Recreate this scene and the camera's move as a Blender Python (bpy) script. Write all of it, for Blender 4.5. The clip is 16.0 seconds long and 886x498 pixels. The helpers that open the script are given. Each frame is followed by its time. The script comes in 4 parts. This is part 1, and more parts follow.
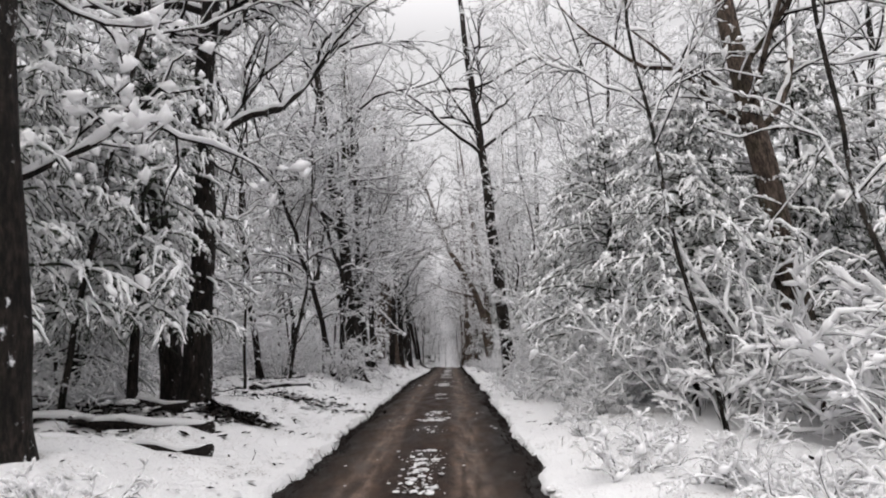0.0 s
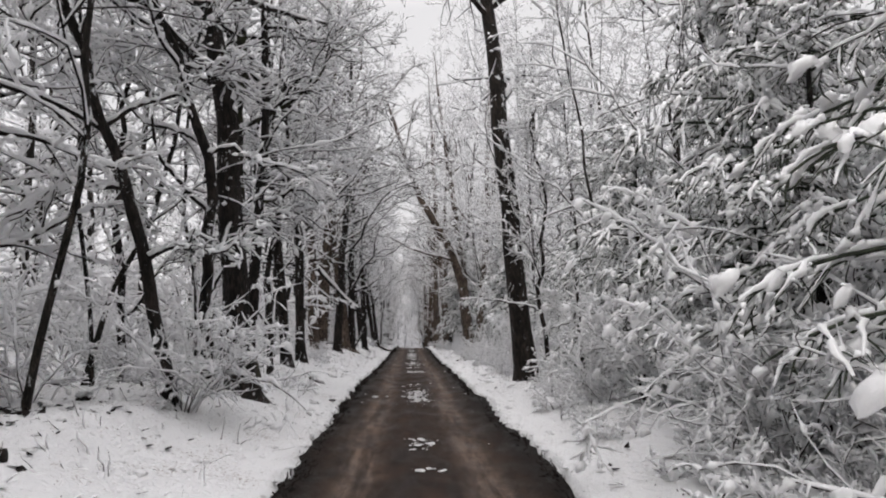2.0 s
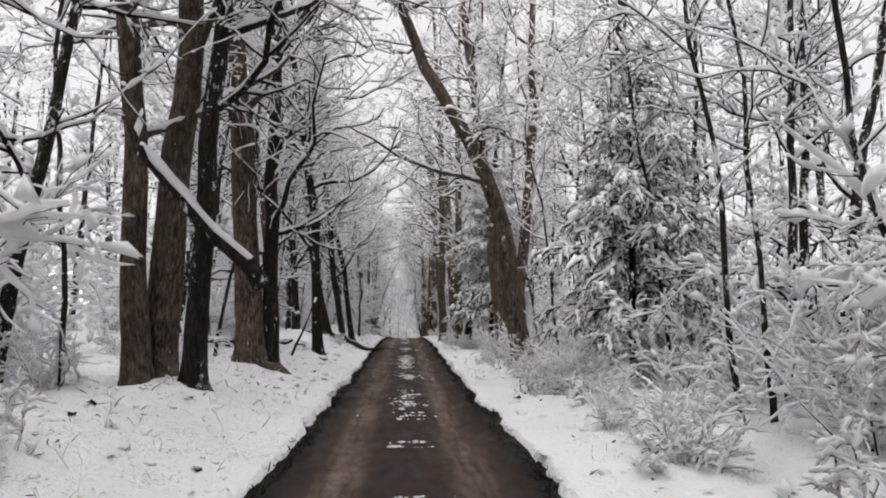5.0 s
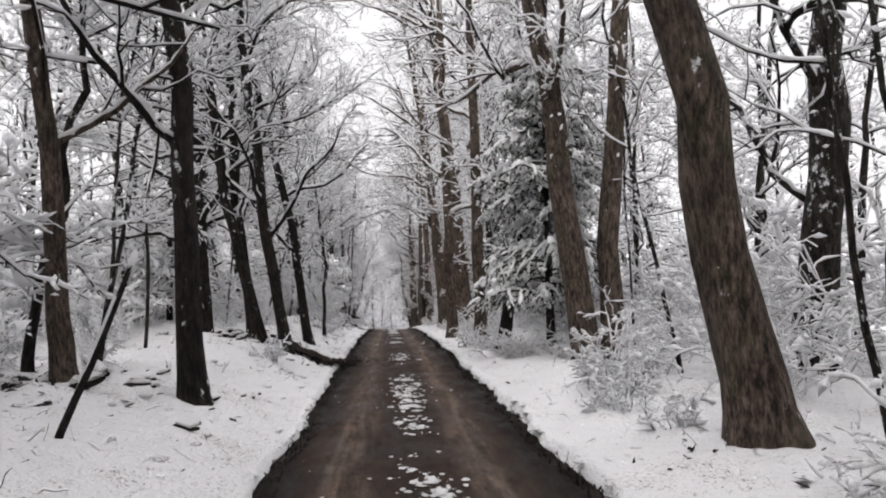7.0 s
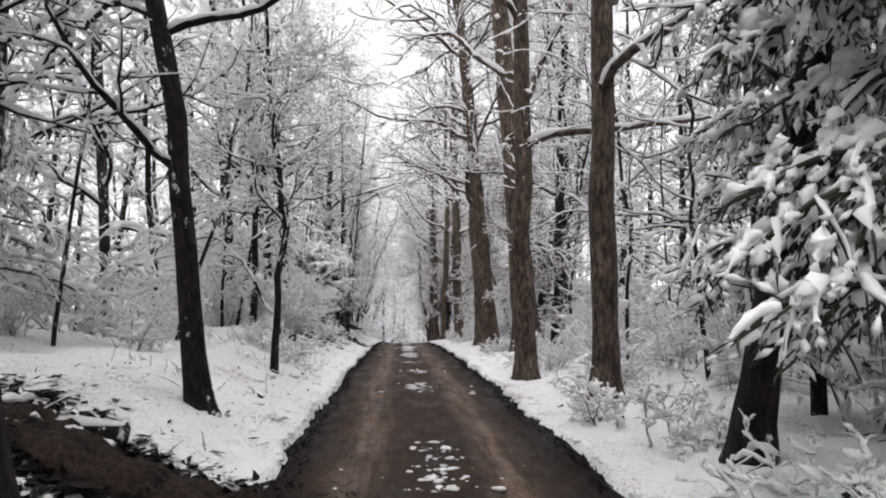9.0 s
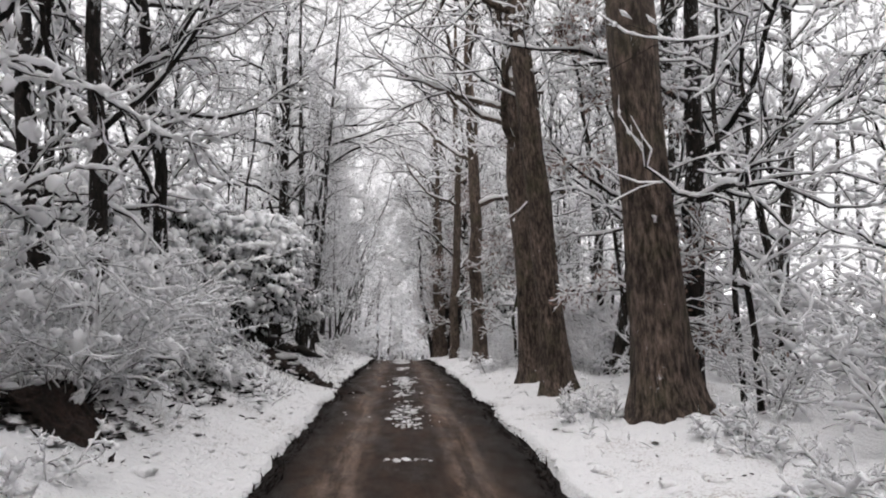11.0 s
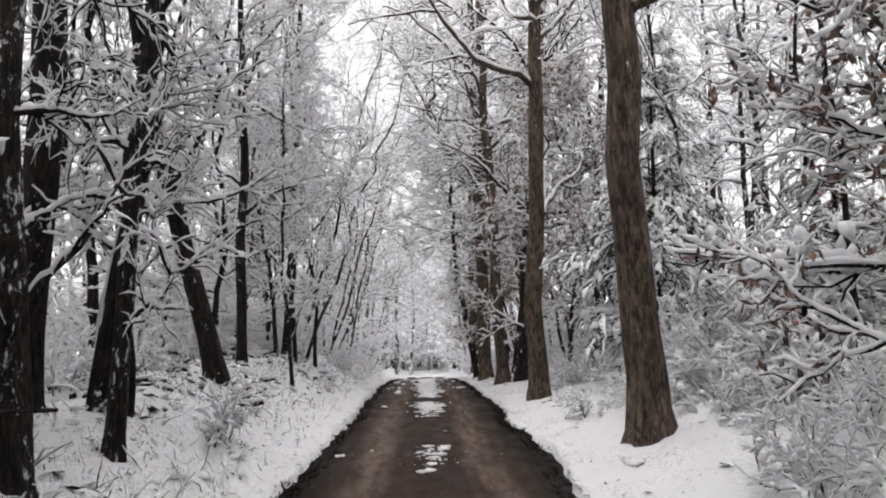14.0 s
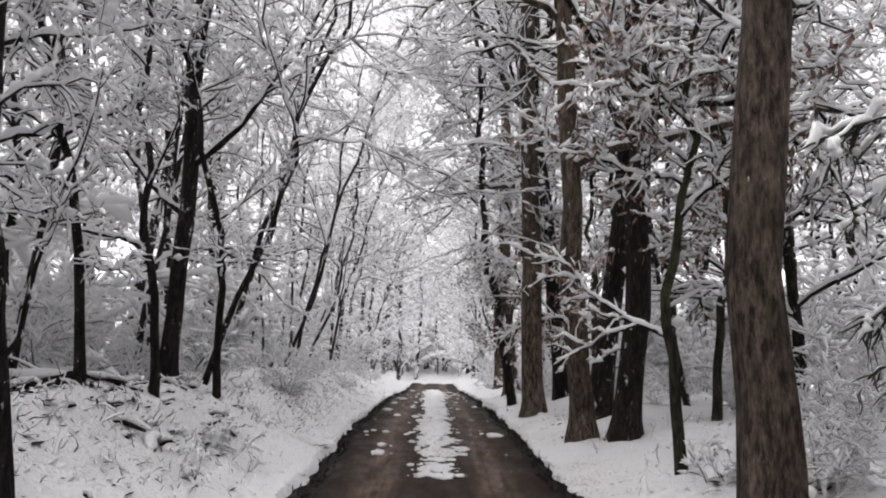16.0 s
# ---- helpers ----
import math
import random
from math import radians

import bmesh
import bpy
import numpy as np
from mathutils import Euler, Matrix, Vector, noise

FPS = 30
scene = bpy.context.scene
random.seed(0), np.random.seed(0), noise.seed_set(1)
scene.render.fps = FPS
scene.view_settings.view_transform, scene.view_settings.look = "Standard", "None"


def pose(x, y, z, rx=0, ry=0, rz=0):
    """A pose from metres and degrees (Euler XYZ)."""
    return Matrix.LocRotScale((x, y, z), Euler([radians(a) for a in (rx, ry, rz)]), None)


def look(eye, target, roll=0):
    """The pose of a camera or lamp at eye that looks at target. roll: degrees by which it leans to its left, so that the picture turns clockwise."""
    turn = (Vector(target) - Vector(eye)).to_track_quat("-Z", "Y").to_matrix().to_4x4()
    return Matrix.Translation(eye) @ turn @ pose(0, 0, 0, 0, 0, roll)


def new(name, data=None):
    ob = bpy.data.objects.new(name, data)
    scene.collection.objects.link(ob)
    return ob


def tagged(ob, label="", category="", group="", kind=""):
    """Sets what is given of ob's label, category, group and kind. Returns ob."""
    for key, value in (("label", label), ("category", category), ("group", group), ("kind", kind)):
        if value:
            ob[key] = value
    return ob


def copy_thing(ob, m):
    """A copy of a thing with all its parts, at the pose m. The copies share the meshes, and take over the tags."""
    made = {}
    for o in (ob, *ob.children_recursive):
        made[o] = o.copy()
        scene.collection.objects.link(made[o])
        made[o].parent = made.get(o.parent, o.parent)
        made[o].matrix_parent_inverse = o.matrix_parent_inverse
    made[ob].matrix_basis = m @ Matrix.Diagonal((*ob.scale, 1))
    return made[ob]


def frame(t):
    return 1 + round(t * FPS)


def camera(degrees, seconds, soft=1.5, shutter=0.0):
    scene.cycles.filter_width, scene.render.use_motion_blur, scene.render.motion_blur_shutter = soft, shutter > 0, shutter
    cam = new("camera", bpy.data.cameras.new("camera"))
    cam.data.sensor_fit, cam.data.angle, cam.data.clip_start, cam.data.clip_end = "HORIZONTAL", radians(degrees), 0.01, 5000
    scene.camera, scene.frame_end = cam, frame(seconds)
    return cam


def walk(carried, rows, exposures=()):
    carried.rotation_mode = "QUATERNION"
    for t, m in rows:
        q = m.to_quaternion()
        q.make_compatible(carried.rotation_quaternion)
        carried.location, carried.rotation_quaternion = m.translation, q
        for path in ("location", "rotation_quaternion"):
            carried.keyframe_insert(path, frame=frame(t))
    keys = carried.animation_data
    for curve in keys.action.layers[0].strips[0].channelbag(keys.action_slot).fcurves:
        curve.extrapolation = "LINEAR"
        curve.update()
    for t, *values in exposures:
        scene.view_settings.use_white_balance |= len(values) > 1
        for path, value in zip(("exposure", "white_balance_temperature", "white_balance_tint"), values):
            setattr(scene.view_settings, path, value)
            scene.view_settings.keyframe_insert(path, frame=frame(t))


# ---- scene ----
cam = camera(67.0, 16.0, soft=2.0)
PATH = [
    (0, (0.401, -1.418, 1.084), (0.379, 0.556, 1.404), -1.1),
    (0.5, (0.254, 1.396, 1.151), (0.317, 3.374, 1.44), -1.3),
    (1, (0.096, 4.141, 1.211), (0.248, 6.119, 1.465), -0.8),
    (1.5, (-0.026, 6.853, 1.314), (0.099, 8.836, 1.543), 0.3),
    (2, (-0.132, 9.6, 1.387), (-0.036, 11.583, 1.636), 0.4),
    (2.5, (-0.2, 12.383, 1.444), (-0.101, 14.366, 1.688), 0.3),
    (3, (-0.304, 15.17, 1.483), (-0.189, 17.157, 1.682), 0.9),
    (3.2, (-0.33, 16.285, 1.504), (-0.217, 18.271, 1.71), 1.0),
    (5.3, (-0.045, 28.109, 1.626), (0.066, 30.097, 1.82), 0.4),
    (5.5, (-0.061, 29.258, 1.622), (0.064, 31.242, 1.839), -0.3),
    (6, (-0.165, 32.15, 1.626), (-0.028, 34.136, 1.819), -0.6),
    (6.5, (-0.252, 35.042, 1.615), (-0.114, 37.031, 1.783), -1.3),
    (7, (-0.278, 37.935, 1.591), (-0.109, 39.922, 1.738), -1.2),
    (7.5, (-0.316, 40.76, 1.615), (-0.17, 42.751, 1.741), -0.6),
    (8, (-0.299, 43.468, 1.581), (-0.2, 45.456, 1.778), -0.2),
    (8.5, (-0.311, 46.049, 1.55), (-0.181, 48.038, 1.714), 0.3),
    (8.7, (-0.342, 47.057, 1.536), (-0.216, 49.046, 1.706), 1.0),
    (10.8, (-0.174, 57.408, 1.681), (-0.051, 59.399, 1.831), 0.8),
    (11, (-0.139, 58.397, 1.677), (-0.009, 60.385, 1.852), 0.6),
    (11.5, (-0.079, 60.864, 1.678), (0.029, 62.856, 1.82), 0.7),
    (12, (-0.056, 63.196, 1.659), (0.052, 65.187, 1.812), 0.3),
    (12.5, (-0.01, 65.421, 1.618), (0.144, 67.408, 1.783), -0.7),
    (13, (0.006, 67.552, 1.569), (0.082, 69.547, 1.688), -0.6),
    (13.5, (-0.04, 69.645, 1.547), (0.026, 71.638, 1.701), -1.1),
    (14, (-0.065, 71.697, 1.533), (-0.005, 73.69, 1.694), -0.7),
    (14.5, (-0.055, 73.742, 1.475), (0.0, 75.733, 1.654), -0.9),
    (15, (-0.055, 75.821, 1.401), (-0.013, 77.813, 1.575), -0.7),
    (15.5, (-0.053, 77.88, 1.312), (0.019, 79.869, 1.502), 0.2),
    (16, (-0.054, 79.944, 1.267), (-0.028, 81.938, 1.419), 1.1),
]
EXPOSURE = [(0, -0.14), (1.5, -0.12), (2.5, 0.0), (5.5, 0.1), (7, 0.26), (8.5, 0.48), (11, 0.32), (12.5, 0.48), (14.5, 0.44), (16, 0.52)]
walk(cam, [(t, look(eye, target, roll)) for t, eye, target, roll in PATH], EXPOSURE)

# ---- light ----
world = bpy.data.worlds.new("overcast_sky")
scene.world = world
world.use_nodes = True
wn, wl = world.node_tree.nodes, world.node_tree.links
sky = wn.new("ShaderNodeTexSky")
sky.sky_type, sky.sun_disc = "NISHITA", False
sky.sun_elevation, sky.sun_rotation = radians(40), radians(200)
sky.air_density, sky.dust_density = 1.0, 4.0
veil = wn.new("ShaderNodeMix")
veil.data_type = "RGBA"
veil.inputs[0].default_value = 0.93
veil.inputs[7].default_value = (8.75, 8.55, 8.65, 1)
wl.new(sky.outputs[0], veil.inputs[6])
# an overcast sky is far brighter overhead than at the horizon
tc, sep, lift = wn.new("ShaderNodeTexCoord"), wn.new("ShaderNodeSeparateXYZ"), wn.new("ShaderNodeMapRange")
wl.new(tc.outputs["Generated"], sep.inputs[0])
wl.new(sep.outputs[2], lift.inputs[0])
lift.inputs[1].default_value, lift.inputs[3].default_value, lift.inputs[4].default_value = 0.45, 0.104, 0.44
wl.new(lift.outputs[0], wn["Background"].inputs[1])
wl.new(veil.outputs[2], wn["Background"].inputs[0])
sun = new("sun", bpy.data.lights.new("sun", "SUN"))
sun.data.energy, sun.data.angle, sun.data.color = 1.5, radians(40), (1.0, 0.97, 0.93)
sun.matrix_world = look((0, 0, 30), (7.5, 20.6, 11.6))


# ---- materials ----
def material(name, rough=0.8):
    m = bpy.data.materials.new(name)
    m.use_nodes = True
    n, l = m.node_tree.nodes, m.node_tree.links
    b = n["Principled BSDF"]
    b.inputs["Roughness"].default_value = rough
    return m, n, l, b


def noise_node(n, l, coord, scale, detail=4.0, rough=0.6, stretch=None):
    t = n.new("ShaderNodeTexNoise")
    t.inputs["Scale"].default_value, t.inputs["Detail"].default_value, t.inputs["Roughness"].default_value = scale, detail, rough
    if stretch:
        mp = n.new("ShaderNodeMapping")
        mp.inputs["Scale"].default_value = stretch
        l.new(coord, mp.inputs[0])
        coord = mp.outputs[0]
    l.new(coord, t.inputs["Vector"])
    return t.outputs["Fac"]


def ramp(n, l, fac, stops):
    r = n.new("ShaderNodeValToRGB")
    els = r.color_ramp.elements
    while len(els) < len(stops):
        els.new(0.5)
    for e, (p, c) in zip(els, stops):
        e.position, e.color = p, (*c, 1) if len(c) == 3 else c
    l.new(fac, r.inputs[0])
    return r.outputs[0]


def mixed(n, l, fac, a, b, mode="MIX"):
    x = n.new("ShaderNodeMix")
    x.data_type, x.blend_type = "RGBA", mode
    for sock, v in ((x.inputs[0], fac), (x.inputs[6], a), (x.inputs[7], b)):
        if isinstance(v, (int, float)):
            sock.default_value = v
        elif isinstance(v, tuple):
            sock.default_value = (*v, 1)
        else:
            l.new(v, sock)
    return x.outputs[2]


def bump(n, l, b, height, strength, distance):
    p = n.new("ShaderNodeBump")
    p.inputs["Strength"].default_value, p.inputs["Distance"].default_value = strength, distance
    l.new(height, p.inputs["Height"])
    l.new(p.outputs[0], b.inputs["Normal"])


def coords(n, which):
    if which == "world":
        return n.new("ShaderNodeNewGeometry").outputs["Position"]
    return n.new("ShaderNodeTexCoord").outputs["Object"]


def snow_material(name, tone, grain=30.0, through_light=0.0, flecks=0.0):
    m, n, l, b = material(name, 0.75)
    p = coords(n, "world")
    big = noise_node(n, l, p, 0.7, 5)
    small = noise_node(n, l, p, grain, 3)
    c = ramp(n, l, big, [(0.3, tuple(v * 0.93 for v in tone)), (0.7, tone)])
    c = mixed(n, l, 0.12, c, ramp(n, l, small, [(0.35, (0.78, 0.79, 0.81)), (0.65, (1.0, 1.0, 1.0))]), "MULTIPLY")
    l.new(c, b.inputs["Base Color"])
    b.inputs["Specular IOR Level"].default_value = 0.15
    if flecks:
        # bud scales, needles and crumbs of bark fallen on the snow
        bits = mixed(n, l, 0.35, noise_node(n, l, p, 34.0, 4, 0.7), noise_node(n, l, p, 1.1, 3))
        c = mixed(n, l, ramp(n, l, bits, [(0.575, (0, 0, 0)), (0.61, (flecks, flecks, flecks))]), c, (0.16, 0.12, 0.1))
        l.new(c, b.inputs["Base Color"])
    if through_light:
        bump(n, l, b, small, 0.4, 0.02)
    else:
        bump(n, l, b, mixed(n, l, 0.6, small, noise_node(n, l, p, 5.0, 6, 0.65)), 0.9, 0.1)
    if through_light:
        # thin snow lets light through
        tr, mx = n.new("ShaderNodeBsdfTranslucent"), n.new("ShaderNodeMixShader")
        l.new(c, tr.inputs["Color"])
        mx.inputs[0].default_value = through_light
        l.new(b.outputs[0], mx.inputs[1])
        l.new(tr.outputs[0], mx.inputs[2])
        l.new(mx.outputs[0], n["Material Output"].inputs["Surface"])
    return m


def bark_material(name, dark, light, plaster, moss=0.0):
    """Furrowed bark, with snow plastered on it in patches: plaster is the share covered."""
    m, n, l, b = material(name, 0.9)
    p = coords(n, "object")
    ridge = noise_node(n, l, p, 9.0, 8, 0.7, (2.6, 2.6, 0.7))
    fine = noise_node(n, l, p, 45.0, 4, 0.6, (1.5, 1.5, 0.5))
    big = noise_node(n, l, p, 0.9, 3)
    c = ramp(n, l, ridge, [(0.4, tuple(v * 0.2 for v in dark)), (0.5, dark), (0.64, light)])
    c = mixed(n, l, 0.5, c, ramp(n, l, fine, [(0.3, (0.35, 0.33, 0.32)), (0.7, (1.0, 0.98, 0.95))]), "MULTIPLY")
    c = mixed(n, l, ramp(n, l, big, [(0.45, (0, 0, 0)), (0.7, (0.45, 0.45, 0.45))]), c, tuple(v * 0.6 for v in light))
    c = mixed(n, l, 0.75, c, ramp(n, l, noise_node(n, l, p, 3.2, 6, 0.7, (1.6, 1.6, 0.6)), [(0.38, (0.25, 0.24, 0.23)), (0.55, (1.0, 1.0, 1.0)), (0.7, (1.35, 1.3, 1.25))]), "MULTIPLY")
    if moss:
        c = mixed(n, l, ramp(n, l, noise_node(n, l, p, 2.2, 4), [(0.5, (0, 0, 0)), (0.68, (moss, moss, moss))]), c, (0.05, 0.06, 0.02))
    if plaster:
        # the snow sticks in ragged patches, not evenly
        edge = 0.655 - 0.16 * plaster
        spots = mixed(n, l, 0.42, noise_node(n, l, p, 13.0, 9, 0.75, (1.0, 1.0, 0.6)), noise_node(n, l, p, 1.7, 3, 0.6, (1.4, 1.4, 0.55)))
        mask = ramp(n, l, spots, [(edge, (0, 0, 0)), (edge + 0.03, (1, 1, 1))])
        c = mixed(n, l, mask, c, (0.82, 0.83, 0.85))
    l.new(c, b.inputs["Base Color"])
    b.inputs["Specular IOR Level"].default_value = 0.25
    bump(n, l, b, ridge, 1.0, 0.06)
    return m


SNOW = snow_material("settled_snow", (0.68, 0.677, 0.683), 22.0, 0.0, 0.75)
SNOW_PILLOW = snow_material("heaped_snow", (0.93, 0.927, 0.935), 45.0, 0.15)
SNOW_LOAD = snow_material("clinging_snow", (0.97, 0.967, 0.975), 60.0, 0.5)
BARK_BROWN = bark_material("brown_furrowed_bark", (0.1, 0.074, 0.06), (0.225, 0.172, 0.142), 0.22, 0.25)
BARK_DARK = bark_material("dark_wet_bark", (0.017, 0.013, 0.011), (0.048, 0.037, 0.031), 0.5)
BARK_IVY = bark_material("snow_plastered_bark", (0.022, 0.018, 0.014), (0.075, 0.062, 0.052), 0.7)
# far trunks: snow patches, with extra white in the colour as distance haze
BARK_FAR = bark_material("heavily_snow_plastered_bark", (0.03, 0.025, 0.02), (0.08, 0.068, 0.058), 0.95)
BARK_MOSS = bark_material("mossy_bark", (0.03, 0.027, 0.018), (0.085, 0.075, 0.052), 0.35, 0.8)
TWIG = bark_material("twig_bark", (0.017, 0.013, 0.011), (0.045, 0.034, 0.028), 0.0)
RUST = bark_material("withered_leaf", (0.3, 0.19, 0.16), (0.6, 0.42, 0.37), 0.0)


def needle_material():
    m, n, l, b = material("dark_green_needles", 0.7)
    f = noise_node(n, l, coords(n, "object"), 7.0, 4)
    l.new(ramp(n, l, f, [(0.3, (0.012, 0.017, 0.01)), (0.7, (0.04, 0.05, 0.028))]), b.inputs["Base Color"])
    return m


NEEDLE = needle_material()


def road_material():
    m, n, l, b = material("wet_gravel_road", 0.6)
    p = coords(n, "world")
    grit = noise_node(n, l, p, 38.0, 6, 0.7)
    mid = noise_node(n, l, p, 3.2, 5, 0.6, (1.0, 0.35, 1.0))
    big = noise_node(n, l, p, 0.35, 3)
    c = ramp(n, l, mid, [(0.3, (0.017, 0.0115, 0.0085)), (0.55, (0.034, 0.0235, 0.018)), (0.75, (0.06, 0.042, 0.032))])
    # wheel tracks, worn paler
    xyz = n.new("ShaderNodeSeparateXYZ")
    l.new(p, xyz.inputs[0])
    wob = n.new("ShaderNodeMath")
    wob.operation = "MULTIPLY_ADD"
    l.new(big, wob.inputs[0])
    wob.inputs[1].default_value = 0.3
    l.new(xyz.outputs[0], wob.inputs[2])
    ab = n.new("ShaderNodeMath")
    ab.operation = "ABSOLUTE"
    shift = n.new("ShaderNodeMath")
    shift.operation = "ADD"
    shift.inputs[1].default_value = -0.12
    l.new(wob.outputs[0], shift.inputs[0])
    l.new(shift.outputs[0], ab.inputs[0])
    half = n.new("ShaderNodeMath")
    half.operation = "MULTIPLY"
    half.inputs[1].default_value = 0.5
    l.new(ab.outputs[0], half.inputs[0])
    track = ramp(n, l, half.outputs[0], [(0.17, (0, 0, 0)), (0.26, (1, 1, 1)), (0.35, (1, 1, 1)), (0.43, (0, 0, 0))])
    worn = mixed(n, l, 0.55, mixed(n, l, 1.0, c, (3.6, 3.5, 3.4), "MULTIPLY"), (0.13, 0.113, 0.1))
    streak = ramp(n, l, noise_node(n, l, p, 5.0, 5, 0.65, (1.5, 0.12, 1.0)), [(0.4, (0.15, 0.15, 0.15)), (0.58, (1, 1, 1))])
    tone = mixed(n, l, mixed(n, l, 1.0, track, streak, "MULTIPLY"), c, worn)
    rim = ramp(n, l, half.outputs[0], [(0.0, (0.8, 0.75, 0.75)), (0.44, (1, 1, 1)), (0.54, (0.4, 0.4, 0.41)), (0.6, (0.22, 0.22, 0.23))])
    tone = mixed(n, l, 1.0, tone, rim, "MULTIPLY")
    tone = mixed(n, l, 0.75, tone, ramp(n, l, grit, [(0.3, (0.25, 0.23, 0.22)), (0.7, (1.75, 1.68, 1.62))]), "MULTIPLY")
    # wet and dry blotches, drawn out along the road
    blotch = noise_node(n, l, p, 7.0, 6, 0.7, (1.0, 0.45, 1.0))
    tone = mixed(n, l, 0.8, tone, ramp(n, l, blotch, [(0.36, (0.42, 0.38, 0.36)), (0.52, (1.0, 0.97, 0.95)), (0.68, (1.5, 1.42, 1.36))]), "MULTIPLY")
    l.new(tone, b.inputs["Base Color"])
    l.new(ramp(n, l, mid, [(0.35, (0.5, 0.5, 0.5)), (0.65, (0.85, 0.85, 0.85))]), b.inputs["Roughness"])
    b.inputs["Specular IOR Level"].default_value = 0.13
    bump(n, l, b, mixed(n, l, 0.4, grit, blotch), 0.9, 0.03)
    return m


ROAD = road_material()
LITTER = bark_material("leaf_litter", (0.016, 0.011, 0.009), (0.045, 0.028, 0.022), 0.15)
EARTH = bark_material("brown_earth", (0.03, 0.019, 0.015), (0.07, 0.044, 0.034), 0.12)
LEAF = bark_material("dark_evergreen_leaf", (0.012, 0.015, 0.008), (0.035, 0.04, 0.022), 0.0)


# ---- the lie of the land ----
HALF = 1.29
KNOTS = [(-60, -2.2), (-20, -0.95), (0, -0.38), (15, 0.0), (30, 0.12), (45, 0.08), (57, 0.19), (70, 0.05), (80, -0.25), (90, -0.78), (100, -1.66), (112, -3.0), (130, -4.6), (150, -5.4), (175, -4.6), (215, 0.5), (300, 9.0)]


def smooth_knots(y):
    """The road's height at y: a cubic through the knots."""
    ys, zs = np.array(KNOTS).T
    slope = np.gradient(zs, ys)
    y = np.clip(np.asarray(y, float), ys[0], ys[-1])
    i = np.clip(np.searchsorted(ys, y) - 1, 0, len(ys) - 2)
    h = ys[i + 1] - ys[i]
    s = (y - ys[i]) / h
    return ((2 * s**3 - 3 * s**2 + 1) * zs[i] + (s**3 - 2 * s**2 + s) * h * slope[i]
            + (3 * s**2 - 2 * s**3) * zs[i + 1] + (s**3 - s**2) * h * slope[i + 1])


def waves(x, y, seed, scale):
    """Smooth uneven ground between about -1 and 1."""
    r = np.random.RandomState(seed)
    out = 0
    for k in range(7):
        a, w, ph = r.uniform(0, 6.28), scale * r.uniform(0.6, 2.4), r.uniform(0, 6.28)
        out = out + np.sin((x * np.cos(a) + y * np.sin(a)) * w + ph) / 2.6
    return out


def edge_at(y, side):
    """Where the road's cleared strip ends on that side."""
    y = np.asarray(y, float)
    return HALF + 0.05 * waves(y, 0 * y, 5 + side, 1.3) + 0.03 * waves(y, 0 * y, 9 + side, 6.0)


def ground_z(x, y):
    x, y = np.asarray(x, float), np.asarray(y, float)
    a = np.abs(x)
    bank = np.where(x < 0, np.interp(y, [0, 30, 50, 70, 80, 95, 115], [0.42, 0.45, 0.55, 0.66, 0.78, 0.78, 0.5]), np.interp(y, [0, 60, 80, 95], [0.1, 0.16, 0.3, 0.42]))
    rise = bank * np.clip((a - 1.45) / 1.6, 0, 1) ** 1.2
    far = np.where(x < 0, 0.035 * np.clip(a - 4, 0, 40), -0.02 * np.clip(a - 5, 0, 40)) + 0.16 * np.clip(a - 20, 0, 60)
    lip = 0.085 + 0.03 * waves(x, y, 3, 1.7) + np.clip((a - 1.3) / 0.5, 0, 1) * 0.02 * waves(x, y, 4, 7.0)
    rough = np.clip((a - 2.2) / 1.5, 0, 1) * (0.08 * waves(x, y, 1, 0.9) + 0.04 * waves(x, y, 2, 4.0) + 0.028 * np.abs(waves(x, y, 7, 8.0)))
    return smooth_knots(y) + rise + far + lip + rough


def mesh_of(name, verts, faces, mats, smooth=True, index=None):
    """A mesh of quads; a quad that names its last corner twice is a triangle."""
    me = bpy.data.meshes.new(name)
    verts, faces = np.asarray(verts, np.float32), np.asarray(faces, np.int32)
    me.vertices.add(len(verts))
    me.vertices.foreach_set("co", verts.ravel())
    keep = np.ones(faces.shape, bool)
    if faces.shape[1] == 4:
        keep[:, 3] = faces[:, 3] != faces[:, 2]
    corners = faces[keep]
    me.loops.add(len(corners))
    me.loops.foreach_set("vertex_index", corners)
    me.polygons.add(len(faces))
    me.polygons.foreach_set("loop_start", np.concatenate([[0], np.cumsum(keep.sum(1))[:-1]]).astype(np.int32))
    for m in mats:
        me.materials.append(m)
    if index is not None:
        me.polygons.foreach_set("material_index", np.asarray(index, np.int32))
    me.polygons.foreach_set("use_smooth", np.full(len(faces), smooth))
    me.update(calc_edges=True)
    return me


def sheet(xs, ys, zfun):
    X, Y = np.meshgrid(xs, ys)
    Zs = zfun(X, Y)
    n, m = len(ys), len(xs)
    i = np.arange((n - 1) * m).reshape(n - 1, m)[:, :-1].ravel()
    return np.stack([X, Y, Zs], -1).reshape(-1, 3), np.stack([i, i + 1, i + m + 1, i + m], -1)


